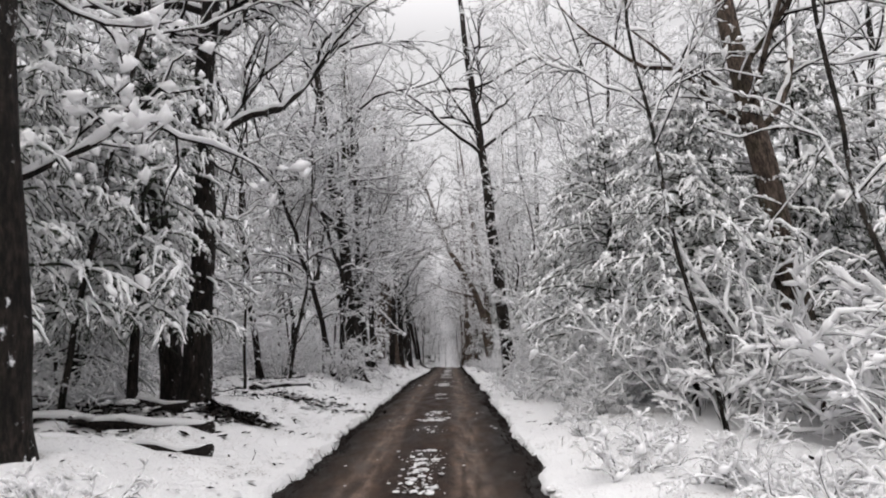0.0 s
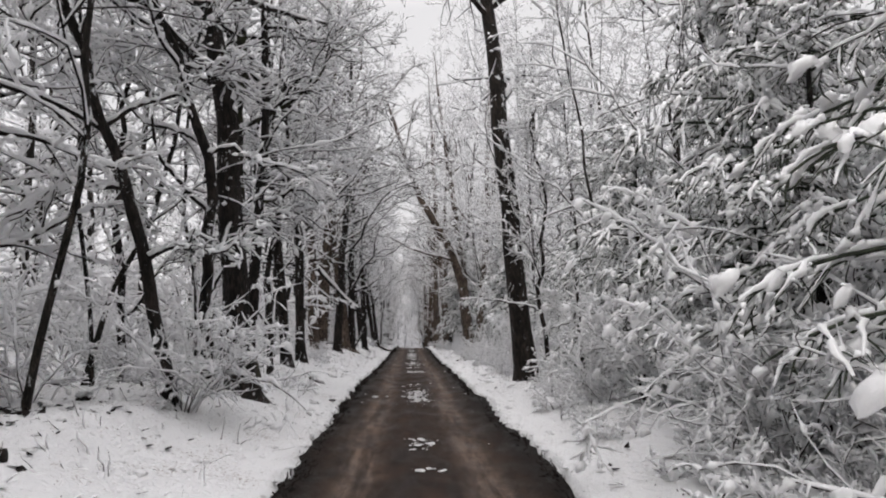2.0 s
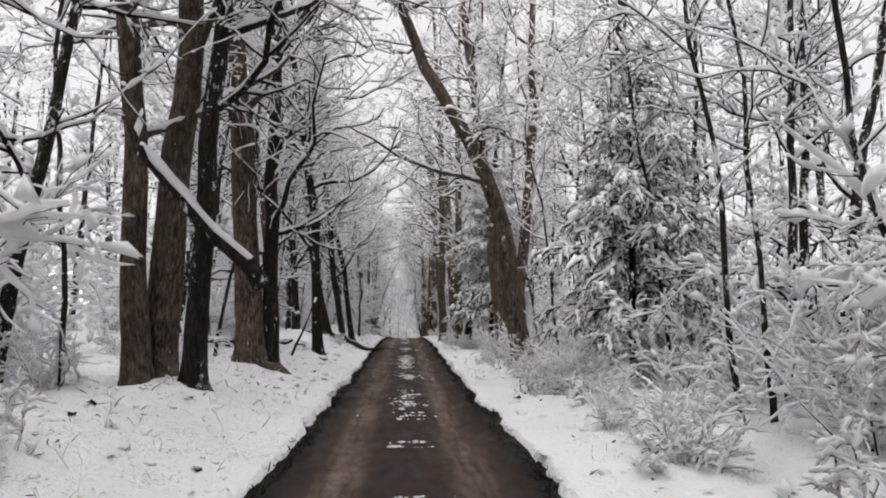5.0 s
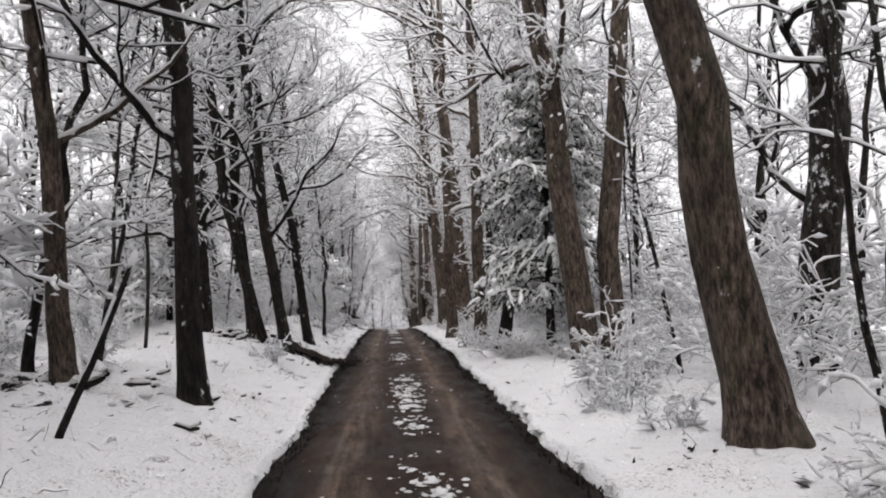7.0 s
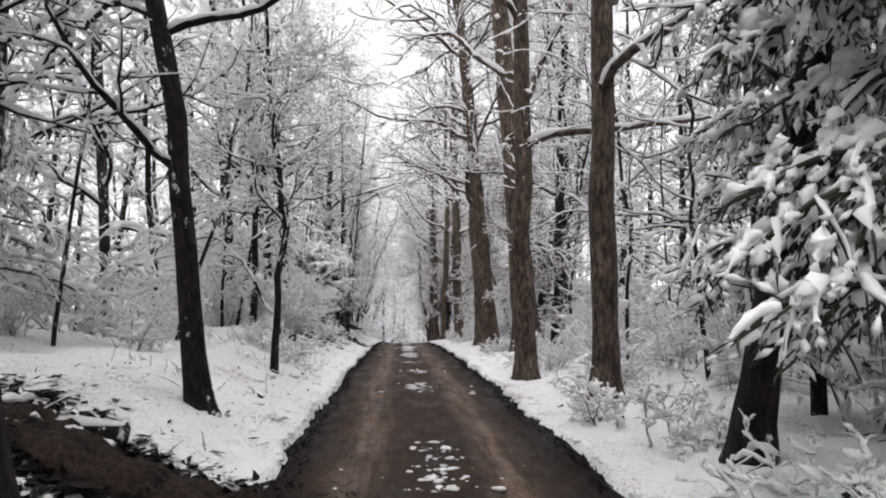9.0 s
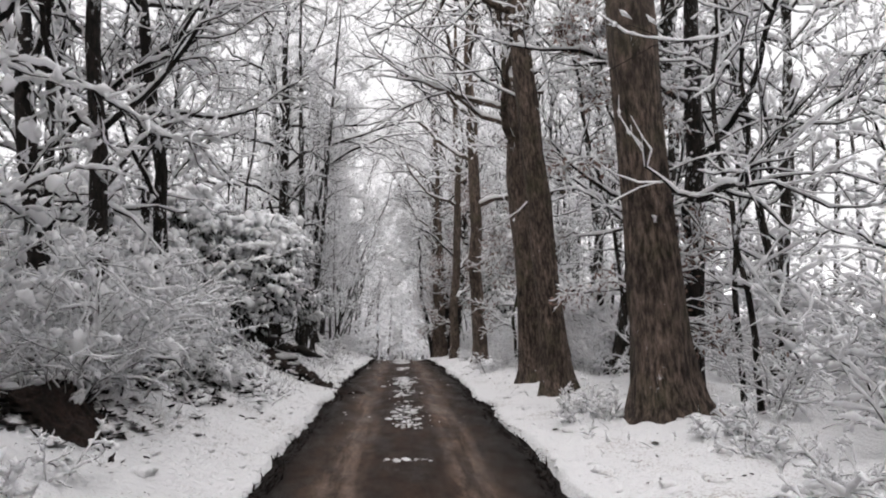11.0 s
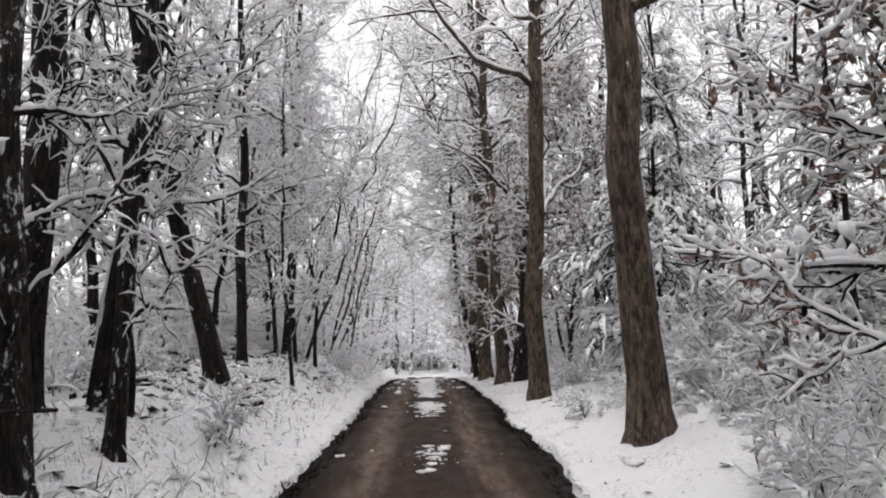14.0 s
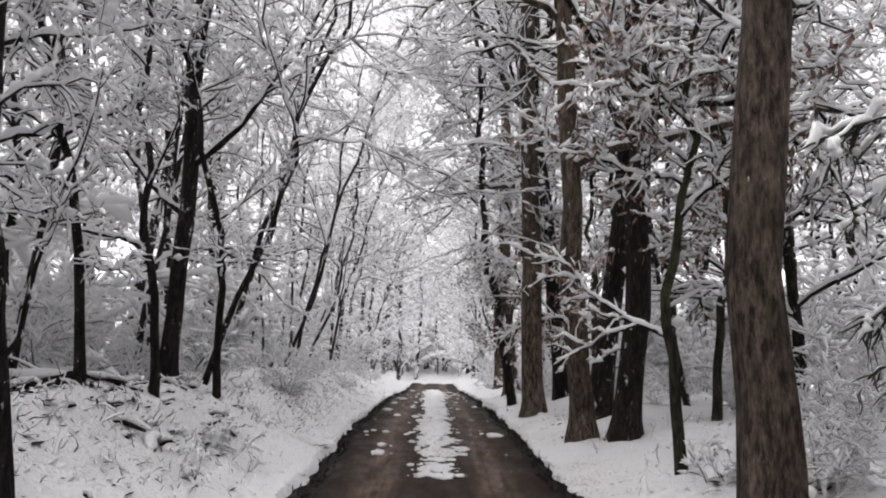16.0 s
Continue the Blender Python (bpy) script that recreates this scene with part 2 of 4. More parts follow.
def build_ground():
    half = np.concatenate([np.linspace(1.05, 1.6, 12), np.linspace(1.7, 3.2, 11), np.linspace(3.5, 9, 14), np.linspace(10, 60, 16), [90, 150, 260, 420]])
    xs = np.concatenate([-half[::-1], [-0.6, 0, 0.6], half])
    ys = np.concatenate([[-420, -250, -120, -60], np.linspace(-40, 0, 61), np.linspace(0.12, 112, 932), np.linspace(113, 160, 50), [180, 220, 300, 420, 700]])

    def z(X, Y):
        e = np.where(X < 0, edge_at(Y, 0), edge_at(Y, 1))
        t = np.clip((np.abs(X) - e) / 0.06, 0, 1)
        t = np.maximum(t, np.clip((Y - 122) / 4, 0, 1))
        return ground_z(X, Y) * t + (smooth_knots(Y) - 0.12) * (1 - t)

    v, f = sheet(xs, ys, z)
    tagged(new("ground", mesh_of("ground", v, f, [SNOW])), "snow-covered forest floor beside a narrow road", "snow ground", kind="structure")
    v, f = sheet(np.linspace(-1.75, 1.75, 36), np.linspace(-40, 124, 451),
                 lambda X, Y: smooth_knots(Y) + 0.012 * waves(X, Y, 8, 2.0) - 0.03 * np.exp(-((np.abs(X - 0.1) - 0.62) / 0.22) ** 2))
    tagged(new("road", mesh_of("road", v, f, [ROAD])), "narrow wet brown gravel road between snow banks", "road", kind="structure")


build_ground()


# ---- branches and snow ----
class Tubes:
    """Gathers tapering tubes into one mesh."""

    def __init__(self):
        self.v, self.f, self.n, self.m = [], [], 0, []

    def add(self, paths, radii, sides, slot=0, squash=1.0):
        paths, radii = np.asarray(paths, float), np.asarray(radii, float)
        if not len(paths):
            return
        n, k, _ = paths.shape
        d = np.gradient(paths, axis=1)
        d /= np.linalg.norm(d, axis=2, keepdims=True) + 1e-9
        ref = np.where(np.abs(d[..., 2:3]) > 0.92, np.array([1.0, 0.05, 0]), np.array([0.02, 0.03, 1.0]))
        u = np.cross(d, ref)
        u /= np.linalg.norm(u, axis=2, keepdims=True) + 1e-9
        w = np.cross(u, d)
        a = np.arange(sides) * 2 * np.pi / sides
        ring = (np.cos(a)[:, None] * u[:, :, None, :] + squash * np.sin(a)[:, None] * w[:, :, None, :]) * radii[:, :, None, None]
        v = (paths[:, :, None, :] + ring).reshape(-1, 3)
        base = (np.arange(n)[:, None, None] * k + np.arange(k - 1)[None, :, None]) * sides
        j = np.arange(sides)[None, None, :]
        jn = (j + 1) % sides
        f = np.stack([base + j, base + jn, base + sides + jn, base + sides + j], -1).reshape(-1, 4) + self.n
        self.v.append(v), self.f.append(f), self.m.append(np.full(len(f), slot))
        self.n += len(v)

    def add_faces(self, v, f, slot=0):
        self.v.append(v), self.f.append(f + self.n), self.m.append(np.full(len(f), slot))
        self.n += len(v)

    def mesh(self, name, mats):
        return mesh_of(name, np.concatenate(self.v), np.concatenate(self.f), mats, True, np.concatenate(self.m))


def grow(r, start, way, length, k, wiggle, lift):
    """Paths that start at the given points and wander on; lift bends them up or down."""
    n = len(start)
    out = np.empty((n, k, 3))
    p, d = start.copy(), way / (np.linalg.norm(way, axis=1, keepdims=True) + 1e-9)
    step = (length / (k - 1))[:, None]
    lift = np.broadcast_to(lift, (n,))
    for i in range(k):
        out[:, i] = p
        p = p + d * step
        d = d + r.normal(0, wiggle, (n, 3))
        d[:, 2] += lift
        d /= np.linalg.norm(d, axis=1, keepdims=True) + 1e-9
    return out


def offshoots(r, paths, radii, each, lo, hi, spread, shrink):
    """Starts, ways, lengths and thicknesses of the branches that leave the given ones."""
    n, k, _ = paths.shape
    i = np.repeat(np.arange(n), each)
    u = r.uniform(lo, hi, len(i)) * (k - 1)
    a = np.minimum(u.astype(int), k - 2)
    s = (u - a)[:, None]
    start = paths[i, a] * (1 - s) + paths[i, a + 1] * s
    d = paths[i, a + 1] - paths[i, a]
    d /= np.linalg.norm(d, axis=1, keepdims=True) + 1e-9
    side = r.normal(0, 1, (len(i), 3)) * [1, 1, 0.55]
    side -= (side * d).sum(1, keepdims=True) * d
    side /= np.linalg.norm(side, axis=1, keepdims=True) + 1e-9
    ang = np.radians(r.uniform(*spread, len(i)))[:, None]
    length = np.linalg.norm(np.diff(paths, axis=1), axis=2).sum(1)[i] * r.uniform(*shrink, len(i)) * (1.15 - 0.6 * u / (k - 1))
    rad = radii[i, a] * (1 - s[:, 0]) + radii[i, a + 1] * s[:, 0]
    return start, d * np.cos(ang) + side * np.sin(ang), length, rad


def resample(paths, k):
    """The same paths with k points each."""
    m = paths.shape[1]
    u = np.linspace(0, m - 1, k)
    i = np.minimum(u.astype(int), m - 2)
    s = (u - i).reshape((1, k) + (1,) * (paths.ndim - 2))
    return paths[:, i] * (1 - s) + paths[:, i + 1] * s


def snowed(wood, snow, r, paths, radii, sides, load, snow_sides=3, dense=1):
    """A branch and the uneven snow that lies along it."""
    if wood is not None:
        wood.add(paths, radii, sides)
    if dense > 1:
        k = (paths.shape[1] - 1) * dense + 1
        paths, radii = resample(paths, k), resample(radii, k)
    d = np.gradient(paths, axis=1)
    flat = np.sqrt(1 - np.clip(np.abs(d[..., 2]) / (np.linalg.norm(d, axis=2) + 1e-9), 0, 0.985) ** 2)
    heap = (radii * 0.8 + load * np.exp(r.normal(-0.1, 0.5, radii.shape)).clip(0.25, 2.4)) * (0.3 + 0.7 * flat)
    heap[:, -1] *= 0.55
    lie = paths + r.normal(0, 0.3, paths.shape) * heap[..., None]
    lie[..., 2] += radii * 0.5 + heap * 0.6
    snow.add(lie, heap, snow_sides, 0, 0.85)


OCTA = np.array([[0, 2, 4], [2, 1, 4], [1, 3, 4], [3, 0, 4], [2, 0, 5], [1, 2, 5], [3, 1, 5], [0, 3, 5]])


def clumped(snow, r, paths, load, k=3, share=1.0, long=0.62):
    """Snow caught in separate uneven clumps along twigs."""
    paths = paths[r.uniform(0, 1, len(paths)) < share]
    n, m, _ = paths.shape
    u = (np.arange(k)[None] + r.uniform(0.1, 0.9, (n, k))) / k * (m - 1)
    i = np.minimum(u.astype(int), m - 2)
    row = np.arange(n)[:, None]
    s = (u - i)[..., None]
    a, b = paths[row, i], paths[row, i + 1]
    c = (a * (1 - s) + b * s).reshape(-1, 3)
    d = (b - a).reshape(-1, 3)
    step = np.linalg.norm(d, axis=1, keepdims=True) + 1e-9
    d = d / step
    heap = (load * np.exp(r.normal(0.1, 0.42, (n * k, 1)))).clip(load * 0.45, load * 2.6)
    half = np.clip(step * (m - 1) / k * long * r.uniform(0.6, 1.3, heap.shape), heap, heap * 2.4)
    w = np.cross(d, [0.03, 0.05, 1.0])
    w /= np.linalg.norm(w, axis=1, keepdims=True) + 1e-9
    up = np.cross(w, d)
    c = c + [0, 0, 1] * heap * 0.45
    v = np.stack([c + d * half, c - d * half, c + w * heap, c - w * heap, c + up * heap * 0.95, c - up * heap * 0.8], 1)
    v += r.normal(0, 0.26, v.shape) * heap[:, None]
    v = v.reshape(-1, 3)
    f = (np.arange(n * k)[:, None, None] * 6 + OCTA[None]).reshape(-1, 3)
    snow.add_faces(v, np.concatenate([f, f[:, 2:]], 1))


def part(name, me, parent, label=""):
    ob = new(name, me)
    ob.parent = parent
    if label:
        ob["label"] = label
    return ob


def taper(n, k, r0, tip):
    return np.asarray(r0)[:, None] * np.linspace(1, tip, k)[None]


def crown(r, wood, snow, p1, r1, each, twigs, load, thick, lift=0.02, dark=0.45, puffs=3, dense=2):
    """The branches and twigs that leave the limbs p1."""
    s, w, ln, br = offshoots(r, p1, r1, each, 0.15, 1.0, (30, 65), (0.28, 0.55))
    p2 = grow(r, s, w, ln, 6, 0.27, lift)
    r2 = taper(len(s), 6, np.minimum(br * 0.7, 0.026) + 0.003, 0.35) * thick
    snowed(wood, snow, r, p2, r2, 3, load * 0.72, 3, dense)
    s, w, ln, br = offshoots(r, p2, r2, twigs, 0.1, 1.0, (25, 75), (0.3, 0.65))
    p3 = grow(r, s, w, np.maximum(ln, 0.25), 4, 0.33, lift - 0.03)
    r3 = taper(len(s), 4, np.minimum(br * 0.6, 0.01) + 0.002, 0.5) * thick
    if puffs > 2:
        snowed(None, snow, r, p3, r3, 3, load * 0.48)
        clumped(snow, r, p3, load * 0.9, 2, 0.9)
    else:
        clumped(snow, r, p3, load, puffs)
    some = r.uniform(0, 1, len(s)) < dark
    wood.add(p3[some] - [0, 0, 0.006], r3[some] * 1.25, 3)
    return p3


def make_tree(seed, name, label, girth, height, bark, first, limbs, reach, twigs=6, rise=(12, 50), load=0.019, bend=0.0, arch=0.0, flare=0.55, thick=1.0, each=7, split=True, curve=None, leaves=0, fine=False):
    """A broadleaf tree in winter: trunk, limbs, twigs, and the snow lying on them. girth: the trunk's thickness at the base."""
    r = np.random.RandomState(seed)
    root = new(name)
    tagged(root, label, "tree")
    k = 26
    z = np.concatenate([[-0.35, 0, 0.12, 0.3, 0.6], np.linspace(1.0, height, k - 5)])
    wander = np.cumsum(r.normal(0, 0.012 + 0.014 * bend, (k, 2)), 0) * np.clip(z, 0, 3)[:, None]
    spine = np.stack([wander[:, 0] - arch * np.clip(z - 1.0, 0, 99) ** 1.7, wander[:, 1], z], 1)
    if curve:
        spine[:, 0] += np.interp(z, *zip(*curve))
    if arch:
        spine[:, 2] -= 0.06 * arch * np.clip(z - 3, 0, 99) ** 2
    rad = girth / 2 * (np.clip(1 - z / height, 0.03, 1) ** 0.75) * (1 + 0.75 * flare * np.exp(-np.clip(z, -0.3, 9) / 0.24))
    trunk = Tubes()
    sides = 16
    trunk.add(spine[None], rad[None], sides)
    v = trunk.v[0].reshape(k, sides, 3)
    lobes = 1 + 0.1 * np.sin(np.arange(sides) * 2.6 + r.uniform(0, 6))[None] * np.exp(-np.clip(z, 0, 9) / 0.5)[:, None] + r.normal(0, 0.03, (k, sides)) + 0.07 * waves(np.repeat(np.cos(np.arange(sides) * 0.393)[None], k, 0) * 2, z[:, None] * 1.3, seed, 1.5)
    trunk.v[0] = (spine[:, None] + (v - spine[:, None]) * lobes[..., None]).reshape(-1, 3)
    part("trunk", trunk.mesh("trunk", [bark]), root)
    wood, snow = Tubes(), Tubes()
    u = np.sort(r.uniform(0, 1, limbs)) ** 0.9
    hz = first + (height * 0.97 - first) * u
    at = np.stack([np.interp(hz, z, spine[:, c]) for c in range(3)], 1)
    az = r.uniform(0, 6.283) + np.arange(limbs) * 2.4 + r.normal(0, 0.5, limbs)
    el = np.radians(r.uniform(*rise, limbs))
    way = np.stack([np.cos(az) * np.cos(el), np.sin(az) * np.cos(el), np.sin(el)], 1)
    length = reach * r.uniform(0.55, 1.1, limbs) * (1.1 - 0.6 * u)
    lr = np.minimum(np.interp(hz, z, rad) * 0.45, 0.012 * length + 0.012)
    p1 = grow(r, at, way, length, 11, 0.2, 0.01)
    r1 = taper(limbs, 11, lr, 0.22)
    if split:
        for q in range(limbs):
            one = Tubes()
            one.add(p1[q:q + 1], r1[q:q + 1], 6)
            part("limb", one.mesh("limb", [bark if lr[q] > 0.05 else TWIG]), root)
        snowed(None, snow, r, p1, r1, 5, load * 0.9, 5, 3)
    else:
        snowed(wood, snow, r, p1, r1, 4, load, 4, 3 if fine else 1)
    p3 = crown(r, wood, snow, p1, r1, each, twigs, load, thick, puffs=4 if split else 2, dark=0.45 if split else 0.25, dense=2 if split or fine else 1)
    part("branchwork", wood.mesh("branchwork", [TWIG]), root, "fine dark twigs")["kind"] = "stuff"
    part("snow", snow.mesh("snow", [SNOW_LOAD]), root, "fresh snow lying along the branches")["kind"] = "stuff"
    if leaves:
        part("foliage", leaf_mesh(r, p3.reshape(-1, 3), leaves), root, "withered pinkish-brown leaves")["kind"] = "stuff"
    return root


def leaf_mesh(r, at, count):
    """Small withered leaves hanging about the given places."""
    c = at[r.randint(0, len(at), count)] + r.normal(0, 0.03, (count, 3))
    a, b = r.normal(0, 1, (count, 3)), r.normal(0, 1, (count, 3)) + [0, 0, -0.8]
    a /= np.linalg.norm(a, axis=1, keepdims=True)
    b /= np.linalg.norm(b, axis=1, keepdims=True)
    size = r.uniform(0.03, 0.06, count)[:, None]
    v = np.stack([c, c + b * size + a * size * 0.5, c + b * size * 2.2, c + b * size - a * size * 0.5], 1).reshape(-1, 3)
    return mesh_of("leaves", v, np.arange(count * 4).reshape(-1, 4), [RUST], False)


def stand(ob, x, y, lean=0.0, size=1.0, turn=0.0, sink=0.05, fore=0.0, tall=None):
    """Puts a thing on the ground: lean is the way it goes over to +x for each metre up."""
    m = pose(x, y, float(ground_z(x, y)) - sink, -math.degrees(math.atan(fore)), math.degrees(math.atan(lean)), 0) @ pose(0, 0, 0, 0, 0, turn)
    ob.matrix_basis = m @ Matrix.Diagonal((size, size, tall or size, 1))
    return ob


PROTOS = {}


def tree(kind, label, x, y, lean, girth, turn=None, tall=None, group=""):
    """One tree of a kind, scaled to its girth; the first of a kind is built, the others are copies."""
    if (kind, girth < 0.47) == ("brown", True) or (kind, girth < 0.31) == ("dark", True):
        kind += "_mid"
    make, base = KINDS[kind]
    size = girth / base
    turn = (x * 71 + y * 37) % 360 if turn is None else turn
    variants = PROTOS.setdefault(kind, [])
    seed = int(abs(x * 13 + y * 7)) % 3
    hit = [p for p in variants if p[0] == seed]
    if hit:
        ob = copy_thing(hit[0][1], Matrix())
    else:
        ob = make(seed)
        variants.append((seed, ob))
    tagged(ob, label, "tree", group)
    return stand(ob, x, y, lean, size, turn, 0.05, 0.0, tall or max(0.75, min(1.25, size)))


KINDS = {
    "brown_mid": (lambda s: make_tree(150 + s, "oak_tree", "", 0.38, 18, BARK_BROWN, 3.4, 17, 5.4, 6), 0.38),
    "dark_mid": (lambda s: make_tree(270 + s, "dark_tree", "", 0.25, 15, BARK_DARK, 2.2, 17, 4.4, 7, thick=0.75, load=0.022), 0.25),
    "brown": (lambda s: make_tree(100 + s, "oak_tree", "", 0.55, 19, BARK_BROWN, 3.8, 18, 6.0, 6), 0.55),
    "dark": (lambda s: make_tree(200 + s, "dark_tree", "", 0.36, 16, BARK_DARK, 2.4, 19, 4.8, 6), 0.36),
    "ivy": (lambda s: make_tree(300 + s, "snow_plastered_tree", "", 0.4, 15, BARK_IVY, 0.9, 22, 3.0, 7, load=0.014), 0.4),
    "bole": (lambda s: make_tree(250 + s, "dark_tree", "", 0.42, 18, BARK_DARK, 4.8, 24, 6.2, 6), 0.42),
    "tall": (lambda s: make_tree(550 + s, "young_tree", "", 0.085, 13, BARK_IVY, 2.5, 18, 4.2, 6, flare=0.25, bend=1.2, rise=(15, 60), each=6, split=False, load=0.02, fine=True), 0.13),
    "moss": (lambda s: make_tree(400 + s, "mossy_tree", "", 0.32, 14, BARK_MOSS, 1.8, 16, 3.8, 6, bend=1.5), 0.32),
    "slim": (lambda s: make_tree(500 + s, "young_tree", "", 0.15, 10, BARK_DARK, 1.0, 18, 2.5, 7, flare=0.25, bend=1.2, thick=0.7, load=0.022), 0.15),
    "arch": (lambda s: make_tree(600 + s, "arching_tree", "", 0.16, 8, BARK_DARK, 1.3, 16, 2.2, 6, flare=0.25, arch=0.09), 0.16),
    "beech": (lambda s: make_tree(650 + s, "beech_sapling", "", 0.1, 6.5, BARK_MOSS, 0.8, 18, 2.0, 6, flare=0.2, bend=1.0, leaves=2400), 0.1),
}


def blobs(r, at, size, flat, oval=(0.7, 1.7)):
    """Small uneven lumps at the given places."""
    lat = np.array([-0.55, -0.1, 0.45, 0.85, 1.0])
    ring = np.array([0.6, 1.0, 0.88, 0.48, 0.04])
    a = np.arange(7) * 2 * np.pi / 7
    n = len(at)
    rad = size[:, None, None] * ring[None, :, None] * r.uniform(0.6, 1.35, (n, 5, 7))
    v = np.stack([rad * np.cos(a), rad * np.sin(a) * r.uniform(*oval, (n, 1, 1)), size[:, None, None] * flat * lat[None, :, None] * np.ones((n, 5, 7))], -1) + at[:, None, None, :]
    base = (np.arange(n)[:, None, None] * 5 + np.arange(4)[None, :, None]) * 7
    j = np.arange(7)[None, None]
    f = np.stack([base + j, base + (j + 1) % 7, base + 7 + (j + 1) % 7, base + 7 + j], -1).reshape(-1, 4)
    return v.reshape(-1, 3), f



def shrub(seed, name, height, stems, spread, load, twigs=4, fat=0.0, crook=0.15):
    """Bushy undergrowth bowed down under snow."""
    r = np.random.RandomState(seed)
    root = new(name)
    tagged(root, "leafless undergrowth bowed down under fresh snow", "shrub", "undergrowth along the lane")
    wood, snow = Tubes(), Tubes()
    az, off = r.uniform(0, 6.283, stems), r.uniform(0, spread * 0.35, stems)
    at = np.stack([np.cos(az) * off, np.sin(az) * off, np.full(stems, -0.1)], 1)
    out = r.uniform(0.15, 0.8, stems)
    way = np.stack([np.cos(az) * out, np.sin(az) * out, np.ones(stems)], 1)
    p1 = grow(r, at, way, height * r.uniform(0.6, 1.25, stems), 7, crook, -0.08)
    r1 = taper(stems, 7, r.uniform(0.008, 0.02, stems), 0.35)
    snowed(wood, snow, r, p1, r1, 4, load * 1.25, 5, 2)
    s, w, ln, br = offshoots(r, p1, r1, 6, 0.15, 1.0, (30, 75), (0.3, 0.6))
    p2 = grow(r, s, w, ln, 5, 0.26, -0.09)
    r2 = taper(len(s), 5, np.minimum(br * 0.6, 0.01) + 0.002, 0.5)
    snowed(wood, snow, r, p2, r2, 3, load, 4)
    s, w, ln, br = offshoots(r, p2, r2, twigs, 0.15, 1.0, (30, 70), (0.35, 0.8))
    p3 = grow(r, s, w, np.maximum(ln, 0.15), 4, 0.33, -0.1)
    snowed(None, snow, r, p3, taper(len(s), 4, np.full(len(s), 0.004), 0.7), 3, load * 0.62)
    wood.add(p3[::3] - [0, 0, load * 0.4], taper(len(p3[::3]), 4, np.full(len(p3[::3]), 0.005), 0.6), 3)
    clumped(snow, r, p3, load * 1.05, 1, 0.6)
    clumped(snow, r, p2, load * 1.5, 2)
    if fat:
        at = np.concatenate([p1[:, 3:].reshape(-1, 3), p2[:, 1:].reshape(-1, 3)])
        at = at + r.normal(0, 0.03, at.shape)
        out = at[:, :2] / (np.linalg.norm(at[:, :2], axis=1, keepdims=True) + 1e-6)
        v, f = drips(r, at, fat * np.exp(r.normal(-0.1, 0.45, len(at))), out)
        snow.add_faces(v + r.normal(0, fat * 0.2, v.shape), f)
    part("branchwork", wood.mesh("branchwork", [TWIG]), root, "thin dark twigs")["kind"] = "stuff"
    part("snow", snow.mesh("snow", [SNOW_LOAD]), root, "clumps of snow weighing the twigs down")["kind"] = "stuff"
    return root


def drips(r, at, size, out):
    """Lumps of snow that hang down and outwards, like wet snow on drooping sprays."""
    lat = np.array([-1.35, -0.75, -0.1, 0.5, 0.8])
    ring = np.array([0.22, 0.62, 1.0, 0.72, 0.06])
    a = np.arange(6) * 2 * np.pi / 6
    n = len(at)
    rad = size[:, None, None] * ring[None, :, None] * r.uniform(0.6, 1.35, (n, 5, 6))
    v = np.stack([rad * np.cos(a), rad * np.sin(a), size[:, None, None] * lat[None, :, None] * np.ones((n, 5, 6))], -1)
    v[..., :2] += out[:, None, None, :] * (0.75 * size[:, None, None] * np.maximum(-lat, 0)[None, :, None])[..., None]
    base = (np.arange(n)[:, None, None] * 5 + np.arange(4)[None, :, None]) * 6
    j = np.arange(6)[None, None]
    f = np.stack([base + j, base + (j + 1) % 6, base + 6 + (j + 1) % 6, base + 6 + j], -1).reshape(-1, 4)
    return (v + at[:, None, None, :]).reshape(-1, 3), f


